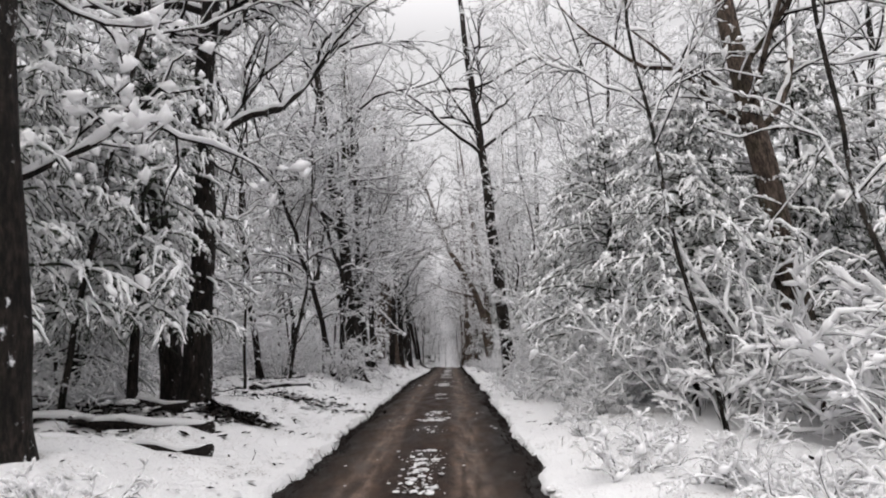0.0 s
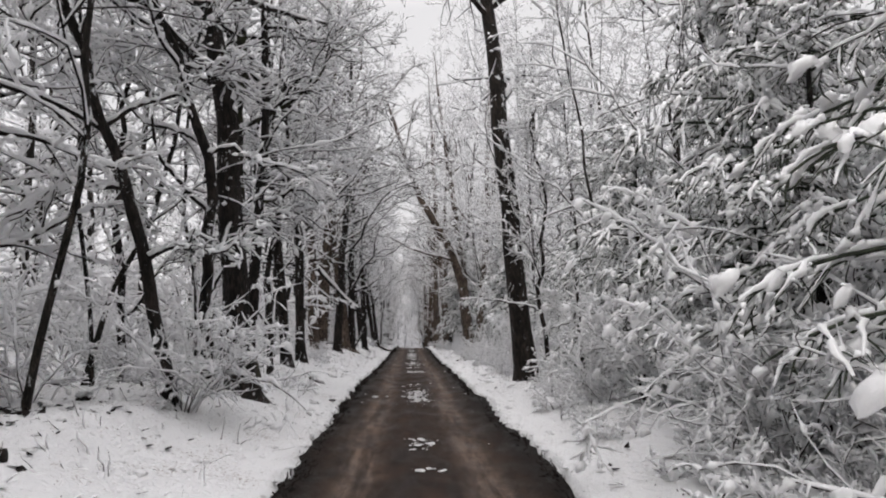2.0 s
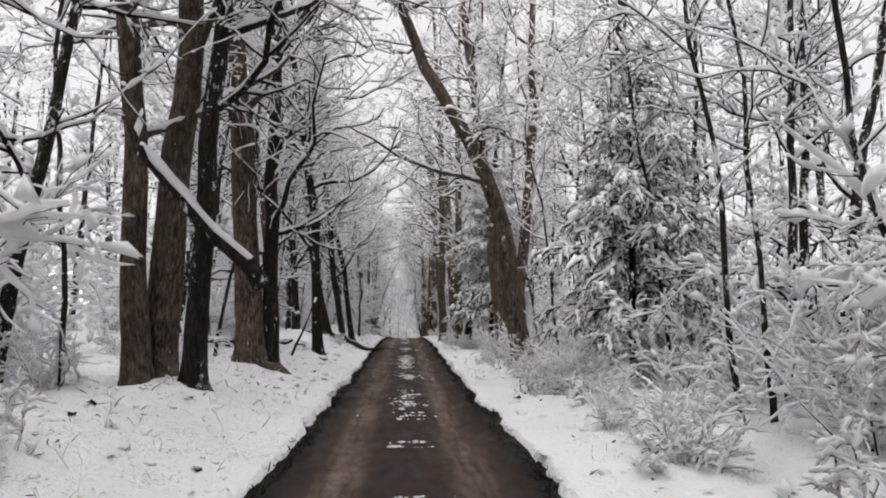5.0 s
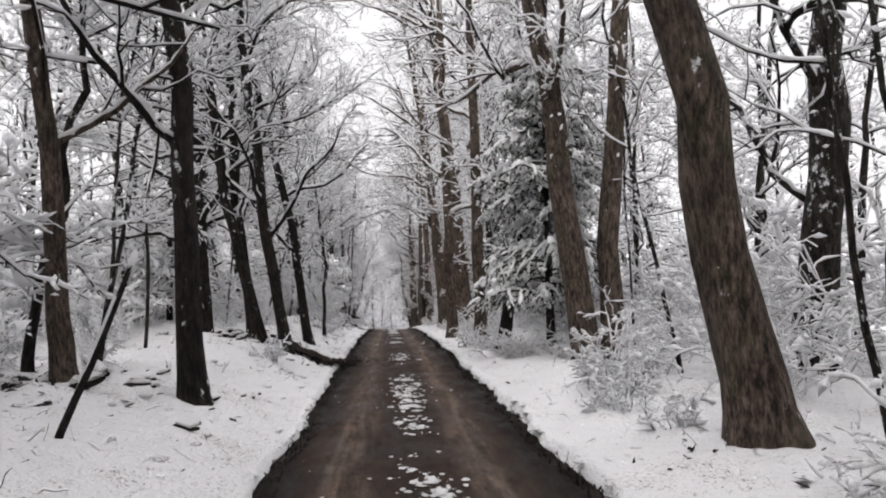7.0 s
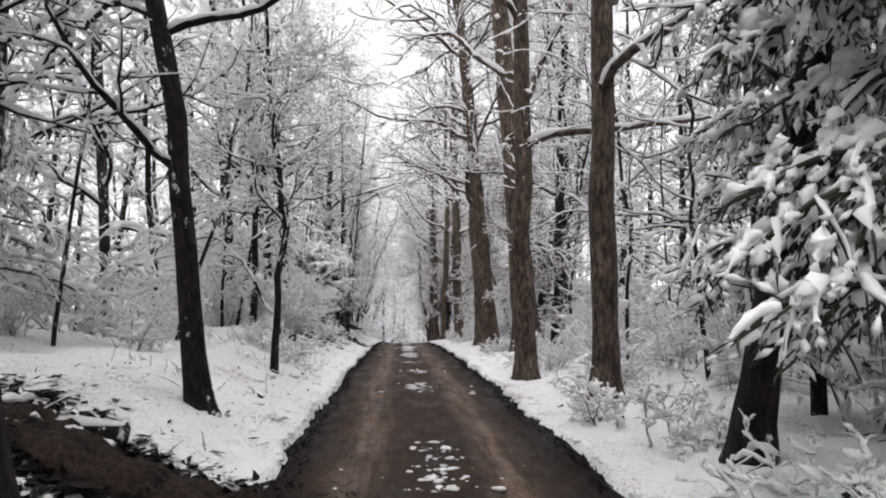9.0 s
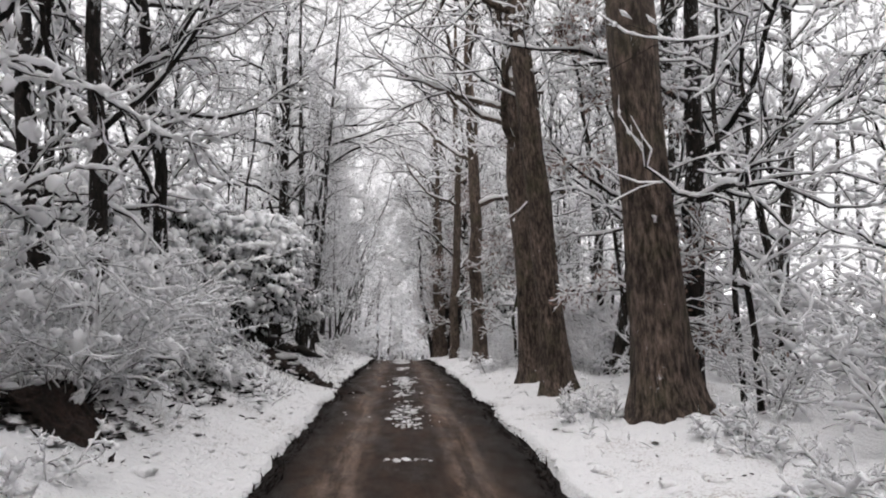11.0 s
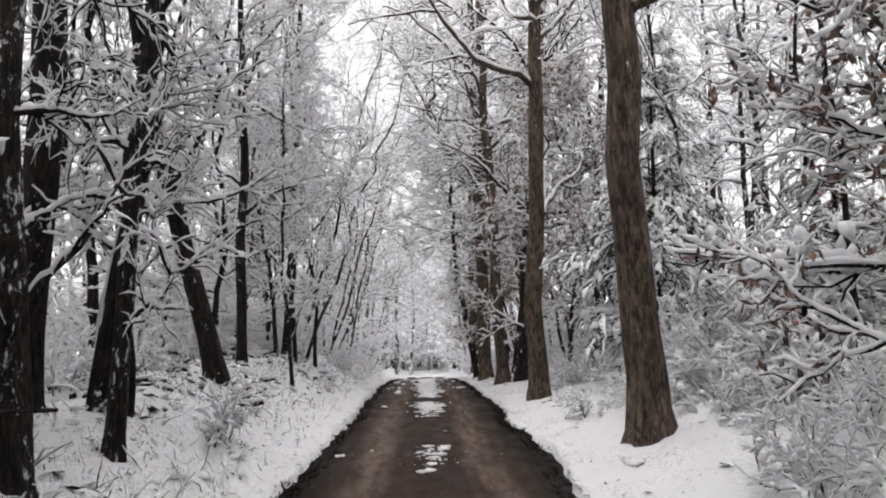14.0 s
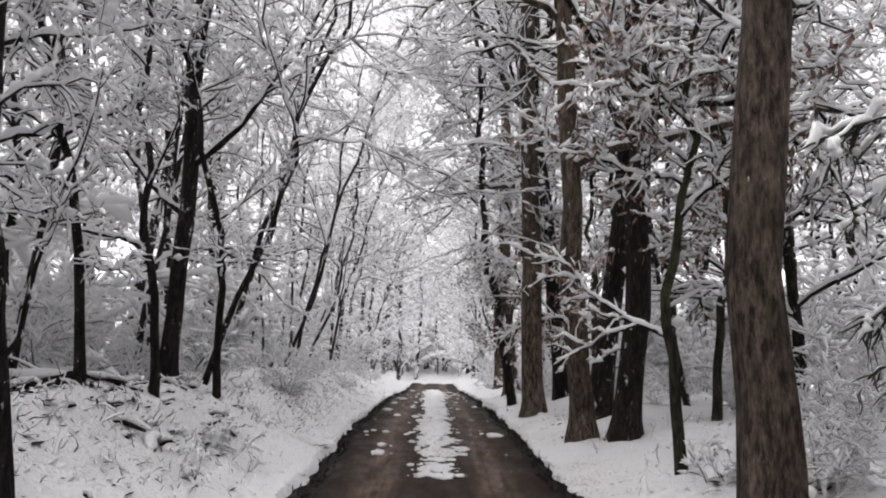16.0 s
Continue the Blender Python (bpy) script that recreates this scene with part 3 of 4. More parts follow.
def conifer(seed, name, label, category, height, width, lowest, boughs, load=0.06, side=8, fringe=3, needles=1.0, hang=0.35, white=0.7, dome=1.0):
    """An evergreen: trunk, drooping boughs of dark needles, and pillows of snow on them."""
    r = np.random.RandomState(seed)
    root = new(name)
    tagged(root, label, category)
    trunk = Tubes()
    z = np.linspace(-0.3, height, 14)
    trunk.add(np.stack([0 * z, 0 * z, z], 1)[None], (0.013 * height * np.clip(1 - z / height, 0.04, 1) + 0.01)[None], 10)
    part("trunk", trunk.mesh("trunk", [BARK_DARK]), root)
    green, snow = Tubes(), Tubes()
    u = np.sort(r.uniform(0, 1, boughs))
    hz = lowest + (height - lowest) * u
    az = np.arange(boughs) * 2.4 + r.normal(0, 0.4, boughs)
    way = np.stack([np.cos(az), np.sin(az), 0.45 - 0.3 * (1 - u)], 1)
    length = width * (1 - u ** dome) ** 0.7 * r.uniform(0.6, 1.15, boughs) + 0.25
    p1 = grow(r, np.stack([0 * hz, 0 * hz, hz], 1), way, length, 7, 0.08, -0.13)
    r1 = taper(boughs, 7, 0.012 + 0.008 * length, 0.35)
    for q in range(boughs):
        one = Tubes()
        one.add(p1[q:q + 1], r1[q:q + 1], 4)
        part("bough", one.mesh("bough", [NEEDLE]), root)
    s, w, ln, br = offshoots(r, p1, r1, side, 0.15, 1.0, (35, 70), (0.25, 0.5))
    p2 = grow(r, s, w * [1, 1, 0.3] + [0, 0, -hang], np.clip(ln, 0.2, 0.7), 4, 0.16, -hang)
    r2 = np.array([0.7, 1.0, 0.8, 0.3])[None] * r.uniform(0.014, 0.03, len(s))[:, None] * needles
    green.add(p2, r2, 3)
    f3, w3, l3, b3 = offshoots(r, p2, r2, fringe, 0.1, 1.0, (25, 75), (0.4, 0.9))
    p3 = grow(r, f3, w3 + [0, 0, -0.5], np.clip(l3, 0.08, 0.3), 3, 0.2, -0.2)
    green.add(p3, np.array([0.7, 1.0, 0.25])[None] * r.uniform(0.005, 0.011, len(f3))[:, None], 3)
    # fingers of snow along the drooping sprays, and heaps along the boughs
    laden = r.uniform(0, 1, len(s)) < white
    fingers, thin = p2[laden] + [0, 0, 0.02], r2[laden] * 0.4
    snowed(None, snow, r, fingers, thin, 3, load * 0.42, 5, 2)
    some = fingers[r.uniform(0, 1, len(fingers)) < 0.55]
    at = some[:, 1] * 0.4 + some[:, 2] * 0.6 + r.normal(0, 0.025, (len(some), 3))
    heaps = (load * 0.56 * np.exp(r.normal(-0.1, 0.45, len(at)))).clip(0.015, 0.09)
    bed = np.concatenate([p1[:, q] + r.normal(0, 0.07, (boughs, 3)) + [0, 0, 0.04] for q in (2, 3, 3, 4, 4, 5, 5, 6)])
    big = load * 0.62 * np.exp(r.normal(0, 0.4, len(bed))) * np.tile(np.clip(length / width, 0.35, 1), 8)
    at, heaps = np.concatenate([at, bed]), np.concatenate([heaps, big.clip(0.02, 0.16)])
    out = at[:, :2] / (np.linalg.norm(at[:, :2], axis=1, keepdims=True) + 1e-6)
    v, f = drips(r, at, heaps, out)
    snow.add_faces(v + r.normal(0, 0.011, v.shape), f)
    few = r.uniform(0, 1, len(f3)) < 0.6 * white
    clumped(snow, r, p3[few], load * 0.3, 2)
    part("foliage", green.mesh("foliage", [NEEDLE]), root, "dark green drooping needle sprays")["kind"] = "stuff"
    part("snow", snow.mesh("snow", [SNOW_PILLOW]), root, "thick pillows of snow on the boughs")["kind"] = "stuff"
    return root


# ---- the trees along the lane ----
SPOTS = []
LEFT, RIGHT = "trees along the left verge", "trees along the right verge"
OAK = "tall oak with brown furrowed bark and snowy limbs"
WET = "dark wet-barked tree with snow along its limbs"
YOUNG = "slender young tree bowed with snowy twigs"
PLASTER = "trunk plastered with snow and wrapped in climbing stems"
for kind, label, x, y, lean, girth in (
    ("bole", "thick dark trunk close to the lane", -3.45, 4.4, -0.055, 0.46),
    ("dark", WET, -3.45, 8.8, -0.014, 0.40),
    ("dark", WET, -4.0, 9.4, -0.15, 0.36),
    ("slim", YOUNG, -4.81, 17.0, -0.178, 0.2),
    ("arch", "young tree arching over under its snow", -2.95, 17.86, -0.25, 0.18),
    ("slim", YOUNG, -4.83, 21.0, -0.003, 0.14),
    ("bole", "straight blackish trunk with snow-striped limbs", -2.56, 19.66, -0.123, 0.4),
    ("slim", YOUNG, -2.84, 19.0, -0.142, 0.17),
    ("moss", "mossy grey trunk forking low beside the lane", -3.09, 22.4, 0.028, 0.3),
    ("dark", WET, -2.96, 21.7, -0.024, 0.21),
    ("slim", YOUNG, -2.96, 23.5, 0.011, 0.13),
    ("dark", WET, -2.88, 25.0, -0.075, 0.24),
    ("dark", WET, -2.93, 27.3, -0.099, 0.26),
):
    tree(kind, label, x, y, lean, girth, group=LEFT)
    SPOTS.append((x, y))
for kind, label, x, y, lean, girth in (
    ("brown", "brown oak leaning out over the lane", -3.8, 36.2, -0.093, 0.38),
    ("brown", OAK, -3.68, 36.6, 0.018, 0.52),
    ("bole", WET, -2.91, 35.8, 0.018, 0.32),
    ("brown", "oak with a dark hollow at its foot", -3.07, 40.0, -0.083, 0.55),
    ("dark", WET, -2.74, 40.1, -0.024, 0.33),
    ("dark", "dark tree with its upper trunk coated in snow", -2.51, 46.0, -0.121, 0.3),
    ("brown", OAK, -3.77, 45.6, -0.107, 0.24),
    ("slim", YOUNG, -4.62, 46.5, 0.045, 0.13),
    ("dark", WET, -3.28, 53.5, -0.093, 0.25),
    ("dark", WET, -2.34, 52.0, -0.102, 0.25),
    ("dark", "dark trunk leaning away from the lane", -2.93, 52.4, -0.185, 0.25),
    ("dark", WET, -4.35, 53.5, -0.065, 0.32),
    ("dark", "dark trunk leaning away from the lane", -2.27, 55.4, -0.205, 0.24),
    ("slim", YOUNG, -2.22, 59.0, -0.083, 0.12),
    ("slim", YOUNG, -3.61, 64.0, -0.076, 0.18),
):
    tree(kind, label, x, y, lean, girth, group=LEFT)
    SPOTS.append((x, y))
for kind, label, x, y, lean, girth in (
    ("dark", WET, -4.94, 68.0, -0.092, 0.29),
    ("dark", WET, -3.91, 67.3, -0.072, 0.24),
    ("dark", WET, -3.67, 68.8, -0.105, 0.23),
    ("bole", WET, -3.63, 77.8, -0.001, 0.34),
    ("slim", YOUNG, -2.79, 78.0, 0.07, 0.13),
    ("ivy", PLASTER, -2.6, 76.0, -0.029, 0.2),
    ("dark", "dark tree leaning back into the wood", -2.9, 81.1, -0.194, 0.28),
    ("ivy", PLASTER, -2.5, 77.1, 0.06, 0.15),
    ("slim", YOUNG, -4.19, 80.5, -0.036, 0.15),
    ("dark", "straight slim blackish trunk", -3.18, 83.4, -0.003, 0.19),
    ("slim", YOUNG, -2.4, 83.8, -0.023, 0.07),
    ("slim", YOUNG, -3.01, 87.2, 0.012, 0.1),
    ("dark", WET, -3.58, 89.0, 0.003, 0.24),
    ("arch", "thin tree arching over under its snow", -3.17, 86.0, -0.06, 0.1),
    ("slim", YOUNG, -2.75, 88.5, -0.017, 0.1),
):
    tree(kind, label, x, y, lean, girth, group=LEFT)
    SPOTS.append((x, y))
for kind, label, x, y, lean, girth in (
    ("brown", OAK, 6.28, 9.7, -0.139, 0.5),
    ("ivy", PLASTER, 4.7, 12.0, 0.22, 0.2),
    ("bole", "thick dark trunk spotted with snow at its foot", 2.78, 26.2, -0.112, 0.54),
    ("slim", YOUNG, 3.05, 25.0, 0.013, 0.12),
    ("dark", WET, 7.1, 27.0, 0.041, 0.3),
    ("brown", OAK, 3.62, 50.85, -0.14, 0.56),
    ("brown", OAK, 4.2, 51.05, 0.02, 0.46),
    ("dark", "short dark trunk leaning beside a cedar", 2.47, 53.85, 0.12, 0.3),
    ("ivy", PLASTER, 6.03, 47.5, 0.043, 0.6),
    ("brown", OAK, 2.44, 57.5, -0.025, 0.38),
    ("brown", OAK, 1.9, 60.3, -0.03, 0.38),
    ("brown", "massive oak with a flaring dark foot", 3.07, 66.3, -0.083, 0.68),
    ("brown", "oak leaning over the lane", 2.62, 69.8, -0.121, 0.5),
    ("brown", OAK, 2.59, 71.9, -0.08, 0.5),
    ("dark", WET, 4.38, 68.5, 0.035, 0.34),
    ("ivy", PLASTER, 4.65, 72.8, 0.165, 0.42),
):
    tree(kind, label, x, y, lean, girth, group=RIGHT)
    SPOTS.append((x, y))
for kind, label, x, y, lean, girth in (
    ("brown", OAK, 2.41, 79.05, -0.049, 0.44),
    ("brown", "straight oak with reddish-brown bark", 2.05, 84.1, -0.023, 0.36),
    ("brown", OAK, 1.95, 88.9, -0.062, 0.33),
    ("brown", OAK, 1.85, 92.5, -0.008, 0.4),
    ("dark", WET, 2.56, 90.5, 0.063, 0.36),
    ("dark", WET, 2.35, 88.3, 0.051, 0.33),
    ("slim", YOUNG, 1.75, 95.0, -0.078, 0.2),
    ("dark", WET, 2.63, 94.0, -0.045, 0.3),
    ("brown", OAK, 2.2, 99.0, -0.04, 0.4),
    ("brown", OAK, 2.4, 104.0, -0.02, 0.4),
):
    tree(kind, label, x, y, lean, girth, group=RIGHT)
    SPOTS.append((x, y))

# the tree that leans out over the lane, and bends as it goes up
crook = make_tree(811, "leaning_tree", "thick brown tree bending out over the lane", 0.54, 15, BARK_BROWN, 3.4, 13, 4.6, 7,
                  curve=[(0, 0), (4, -0.75), (5, -1.1), (6.5, -1.9), (8, -2.9), (15, -5.5)])
tagged(crook, group=RIGHT)
stand(crook, 3.05, 43.7, 0.0, 1.0, 0)
for x, y, girth in ((2.9, 75.4, 0.09), (2.3, 86.3, 0.11), (2.9, 92.0, 0.12), (3.4, 67.9, 0.09), (1.9, 96.6, 0.1), (3.6, 88.6, 0.12)):
    tree("beech", "young beech keeping withered pinkish leaves under snow", x, y, -0.05, girth, group="beech saplings")

# ---- conifers ----
CEDAR_LABEL, HEMLOCK_LABEL = "dark green cedar loaded with thick snow", "hemlock almost white with clinging snow"
CEDAR = conifer(31, "cedar", CEDAR_LABEL, "conifer", 8.0, 2.0, 1.0, 90, 0.078, 14, 6, 0.75, 0.4, 0.7, 2.0)
SLENDER = conifer(37, "cedar", "narrow dark cedar crowded with lumps of snow", "conifer", 5.6, 1.1, 0.9, 85, 0.066, 14, 6, 0.7, 0.35, 0.85, 2.4)
DROOPING = conifer(39, "hemlock", "hemlock with bare foot and white drooping boughs", "conifer", 7.0, 2.1, 1.5, 75, 0.066, 12, 3, 0.45, 0.4, 1.0, 1.8)
HEMLOCK = conifer(33, "hemlock", HEMLOCK_LABEL, "conifer", 8.0, 2.2, 0.5, 85, 0.066, 11, 3, 0.45, 0.3, 1.0, 1.4)


def cushion_bush(seed, label, wide, tall):
    """A domed evergreen bush: crooked stems, dark hanging leaves, heaped caps of snow outside."""
    r = np.random.RandomState(seed)
    root = new("evergreen_shrub")
    tagged(root, label, "shrub")
    stems = 10
    az, out = r.uniform(0, 6.283, stems), r.uniform(0.1, 0.55, stems)
    foot = np.stack([r.normal(0, 0.15, stems), r.normal(0, 0.15, stems), np.full(stems, -0.1)], 1)
    arcs = grow(r, foot, np.stack([np.cos(az) * out, np.sin(az) * out, np.ones(stems)], 1), tall * r.uniform(0.6, 0.85, stems), 10, 0.12, -0.05)
    for q in range(stems):
        one = Tubes()
        one.add(arcs[q:q + 1], taper(1, 10, [0.03], 0.35), 5)
        part("stem", one.mesh("stem", [BARK_DARK]), root)

    foot_z = 0.2 * tall

    def dome(n, lo, hi, low=0.0):
        """Places between two shells of the bush's lumpy, overhanging crown."""
        a, h = r.uniform(0, 6.283, n), r.uniform(low, 1.0, n)
        side = np.sqrt(1 - np.abs(h * 1.25 - 0.25) ** 2.4) * (1 + 0.15 * np.sin(3 * a + 5 * h) + 0.12 * np.sin(7 * a - 9 * h)) * r.uniform(lo, hi, n)
        return np.stack([np.cos(a) * side * wide, np.sin(a) * side * wide, foot_z + (tall - foot_z) * h * (0.86 + 0.14 * r.uniform(lo, hi, n))], 1)

    # caps of snow, each a few lumps run together, with dark gaps left between them
    at = np.concatenate([dome(480, 0.8, 1.0), dome(230, 0.1, 1.0, 0.7)])
    at = at[waves(at[:, 0] * 2 + at[:, 2], at[:, 1] * 2 - at[:, 2], 6, 1.9) > -0.5]
    caps = r.gamma(5.0, 0.023, len(at)).clip(0.04, 0.24) * (0.65 + 0.5 * at[:, 2] / tall)
    more = np.repeat(np.arange(len(at)), 7)
    lumps = at[more] + r.normal(0, 0.75, (len(more), 3)) * caps[more][:, None] * [1, 1, 0.45]
    size = caps[more] * r.uniform(0.25, 0.6, len(more))
    out = lumps[:, :2] / (np.linalg.norm(lumps[:, :2], axis=1, keepdims=True) + 1e-6)
    snow = Tubes()
    v, f = blobs(r, at, caps, 0.55, (0.75, 1.5))
    snow.add_faces(v + r.normal(0, 0.012, v.shape), f)
    v, f = drips(r, lumps, size, out * 0.6)
    snow.add_faces(v + r.normal(0, 0.008, v.shape), f)
    # snowy shoots hanging out of the crown
    n = 300
    foot = dome(n, 0.7, 0.98)
    way = foot * [0.6, 0.6, 0] + r.normal(0, 0.35, (n, 3)) + [0, 0, -0.1]
    shoots = grow(r, foot, way, r.uniform(0.15, 0.45, n), 6, 0.2, -0.16)
    snowed(None, snow, r, shoots, taper(n, 6, np.full(n, 0.006), 0.5), 3, 0.014, 4, 2)
    part("snow", snow.mesh("snow", [SNOW_PILLOW]), root, "heaped caps of snow run together")["kind"] = "stuff"
    wood = Tubes()
    wood.add(shoots - [0, 0, 0.012], taper(n, 6, np.full(n, 0.011), 0.5), 4)
    part("branchwork", wood.mesh("branchwork", [TWIG]), root, "thin dark shoots")["kind"] = "stuff"
    m = 7000
    c = np.concatenate([at[r.randint(0, len(at), m // 2)] * [0.97, 0.97, 1] + [0, 0, -0.14] + r.normal(0, 0.1, (m // 2, 3)), dome(m - m // 2, 0.4, 0.92)])
    a = r.normal(0, 1, (m, 3))
    a /= np.linalg.norm(a, axis=1, keepdims=True)
    d = r.normal(0, 0.55, (m, 3)) + [0, 0, -1]
    d /= np.linalg.norm(d, axis=1, keepdims=True)
    z = r.uniform(0.03, 0.07, m)[:, None]
    v = np.stack([c, c + d * z + a * z * 0.42, c + d * z * 2.3, c + d * z - a * z * 0.42], 1).reshape(-1, 3)
    part("foliage", mesh_of("foliage", v, np.arange(m * 4).reshape(-1, 4), [LEAF], False), root, "dark drooping evergreen leaves")["kind"] = "stuff"
    return root


EVERGREEN = cushion_bush(35, "domed evergreen shrub under heavy lumps of snow", 1.4, 3.4)
first = set()
for proto, x, y, size in (
    (CEDAR, 4.4, 39.3, 0.84), (CEDAR, 6.0, 41.5, 0.8), (SLENDER, 3.35, 52.7, 1.25), (SLENDER, 4.0, 55.3, 1.0), (CEDAR, 4.1, 83.5, 0.72), (CEDAR, 7.6, 12.0, 1.0),
    (HEMLOCK, 5.1, 10.2, 0.8), (HEMLOCK, 4.3, 16.6, 0.72), (HEMLOCK, 5.6, 19.5, 0.9), (HEMLOCK, 4.4, 24.0, 0.8), (HEMLOCK, 6.6, 28.5, 0.9), (HEMLOCK, 5.3, 32.0, 0.6),
    (HEMLOCK, 5.5, 80.5, 0.6), (HEMLOCK, -5.9, 9.8, 0.62), (HEMLOCK, -7.6, 12.5, 0.9), (HEMLOCK, 7.8, 7.5, 0.9), (HEMLOCK, -7.0, 5.6, 0.7), (HEMLOCK, -6.4, 57.5, 0.8),
    (EVERGREEN, -3.3, 74.0, 0.9), (EVERGREEN, -4.9, 73.4, 1.0), (EVERGREEN, -4.2, 69.4, 0.6), (EVERGREEN, -6.3, 71.5, 1.0),
    (DROOPING, -4.15, 8.2, 0.8), (DROOPING, -5.3, 6.6, 0.9), (DROOPING, 4.4, 9.9, 0.75), (DROOPING, 4.0, 13.6, 0.9), (DROOPING, 4.6, 18.4, 0.95), (DROOPING, 3.9, 21.2, 0.7),
):
    ob = copy_thing(proto, Matrix()) if proto.name in first else proto
    first.add(proto.name)
    ob["group"] = "evergreens beside the lane"
    stand(ob, x, y, 0, size, (x * 91 + y * 57) % 360, tall=max(size, 0.8) if ob.name.startswith("cedar") else None)

# ---- undergrowth ----
SPOTS += [(3.05, 43.7), (-2.2, 72.2), (-2.9, 73.2), (-3.7, 74.0), (-2.0, 53.2), (-2.9, 64.8)]


def crowds(x, y, room):
    """Whether growth here would stand before a trunk's foot."""
    return any(abs(x - a) < room and -1.8 * room < y - c < room * 0.6 for a, c in SPOTS)


rs = np.random.RandomState(77)
BUSH = [shrub(41 + k, "shrub", 1.7 + 0.3 * k, 10, 1.3, 0.021 + 0.002 * k, 4) for k in range(4)]
used = set()
for side in (-1, 1):
    for y in np.arange(-3, 110, 2.5 if side > 0 else 3.4):
        for row in range(3):
            x = side * (rs.uniform(2.45, 3.1) + row * 1.5)
            yy, k = y + rs.uniform(-1.0, 1.0), rs.randint(4)
            if side < 0 and (52 < yy < 54.5 or 34 < yy < 50 and row == 0 or 8 < yy < 17 and row < 2) or row == 0 and crowds(x, yy, 0.9):
                continue
            size = rs.uniform(0.55, 1.0) * (1.0 if side > 0 else 0.62) * (0.55 + 0.32 * row)
            ob = copy_thing(BUSH[k], Matrix()) if k in used else BUSH[k]
            used.add(k)
            stand(ob, x, yy, 0, size, rs.uniform(0, 360))
WEED = [shrub(51 + k, "low_shrub", 0.8, 8, 2.0, 0.02, 3) for k in range(3)]
used = set()
for side in (-1, 1):
    for y in np.arange(-2, 108, 1.25 if side > 0 else 2.6):
        x, yy, k = side * rs.uniform(2.2, 3.3), y + rs.uniform(-0.6, 0.6), rs.randint(3)
        if side < 0 and (51.5 < yy < 54.5 or 33 < yy < 50 or 5 < yy < 17) or crowds(x, yy, 0.7):
            continue
        ob = copy_thing(WEED[k], Matrix()) if k in used else WEED[k]
        used.add(k)
        tagged(ob, "low weedy growth smothered in snow", "shrub", "low growth along the lane")
        stand(ob, x, yy, 0, rs.uniform(0.4, 0.8), rs.uniform(0, 360))
for side in (-1, 1):
    for y in np.arange(-2, 114, 1.7):
        x, yy, k = side * rs.uniform(5.5, 11.0), y + rs.uniform(-1.2, 1.2), rs.randint(4)
        stand(copy_thing(BUSH[k], Matrix()), x, yy, 0, rs.uniform(0.9, 1.5), rs.uniform(0, 360))
rb = np.random.RandomState(78)
for y in np.arange(85, 116, 1.5):
    x, yy, k = rb.uniform(-7.5, -3.6), y + rb.uniform(-0.7, 0.7), rb.randint(4)
    stand(copy_thing(BUSH[k], Matrix()), x, yy, 0, rb.uniform(0.6, 1.15), rb.uniform(0, 360))
for y in np.arange(84, 114, 3.0):
    x, yy = rb.uniform(-6.5, -3.8), y + rb.uniform(-1.2, 1.2)
    tree("slim", YOUNG, x, yy, rb.uniform(-0.08, 0.12), rb.uniform(0.09, 0.14), rb.uniform(0, 360), 1.0, "slender trees beside the lane")
BOWED = [shrub(78 + k, "bowed_shrub", 3.4, 13, 0.8, 0.02, 5, 0.042 + 0.008 * k, 0.27) for k in range(2)]
for n, (x, y, size) in enumerate(((-2.8, 17.8, 0.52), (3.4, 11.2, 0.5), (3.7, 12.6, 0.7), (3.2, 15.6, 0.6), (4.3, 16.4, 0.9), (3.4, 19.4, 0.62), (5.2, 14.2, 1.0), (4.5, 22.0, 0.8), (5.4, 19.8, 1.0), (3.6, 29.5, 0.6),
                                  (-3.0, 64.6, 0.5), (-3.7, 66.0, 0.62), (-2.8, 67.4, 0.45), (-4.4, 64.2, 0.8), (-3.6, 68.2, 0.55), (4.6, 76.0, 0.6), (4.0, 81.0, 0.5))):
    ob = BOWED[n] if n < 2 else copy_thing(BOWED[n % 2], Matrix())
    tagged(ob, "bush bowed to the ground by thick wet snow", "shrub", "bowed bushes along the lane")
    stand(ob, x, y, 0, size, 40 + 77 * n)
for side in (-1, 1):
    for y in np.arange(8 + side, 118, 4.4):
        x, yy = side * rs.uniform(3.9, 5.2), y + rs.uniform(-1.5, 1.5)
        tree("tall", "slender young tree leaning over the lane", x, yy, -side * rs.uniform(0.06, 0.2), rs.uniform(0.1, 0.13), rs.uniform(0, 360), rs.uniform(0.95, 1.25), "slender trees beside the lane")
    for y in np.arange(2, 112, 5.6):
        x, yy = side * rs.uniform(4.2, 5.9), y + rs.uniform(-2, 2)
        tree("tall", "slender young tree arching towards the lane", x, yy, -side * rs.uniform(-0.04, 0.12), rs.uniform(0.08, 0.13), rs.uniform(0, 360), rs.uniform(0.9, 1.15), "slender trees beside the lane")

# where the lane drops away, crowns from both sides close over it
for side in (-1, 1):
    for y in np.arange(90 + side, 126, 2.7):
        x, yy = side * rs.uniform(2.9, 4.3), y + rs.uniform(-1.1, 1.1)
        tree("tall", "slender young tree bending low over the lane", x, yy, -side * rs.uniform(0.16, 0.4), rs.uniform(0.11, 0.15), rs.uniform(0, 360), rs.uniform(0.75, 1.2), "slender trees beside the lane")

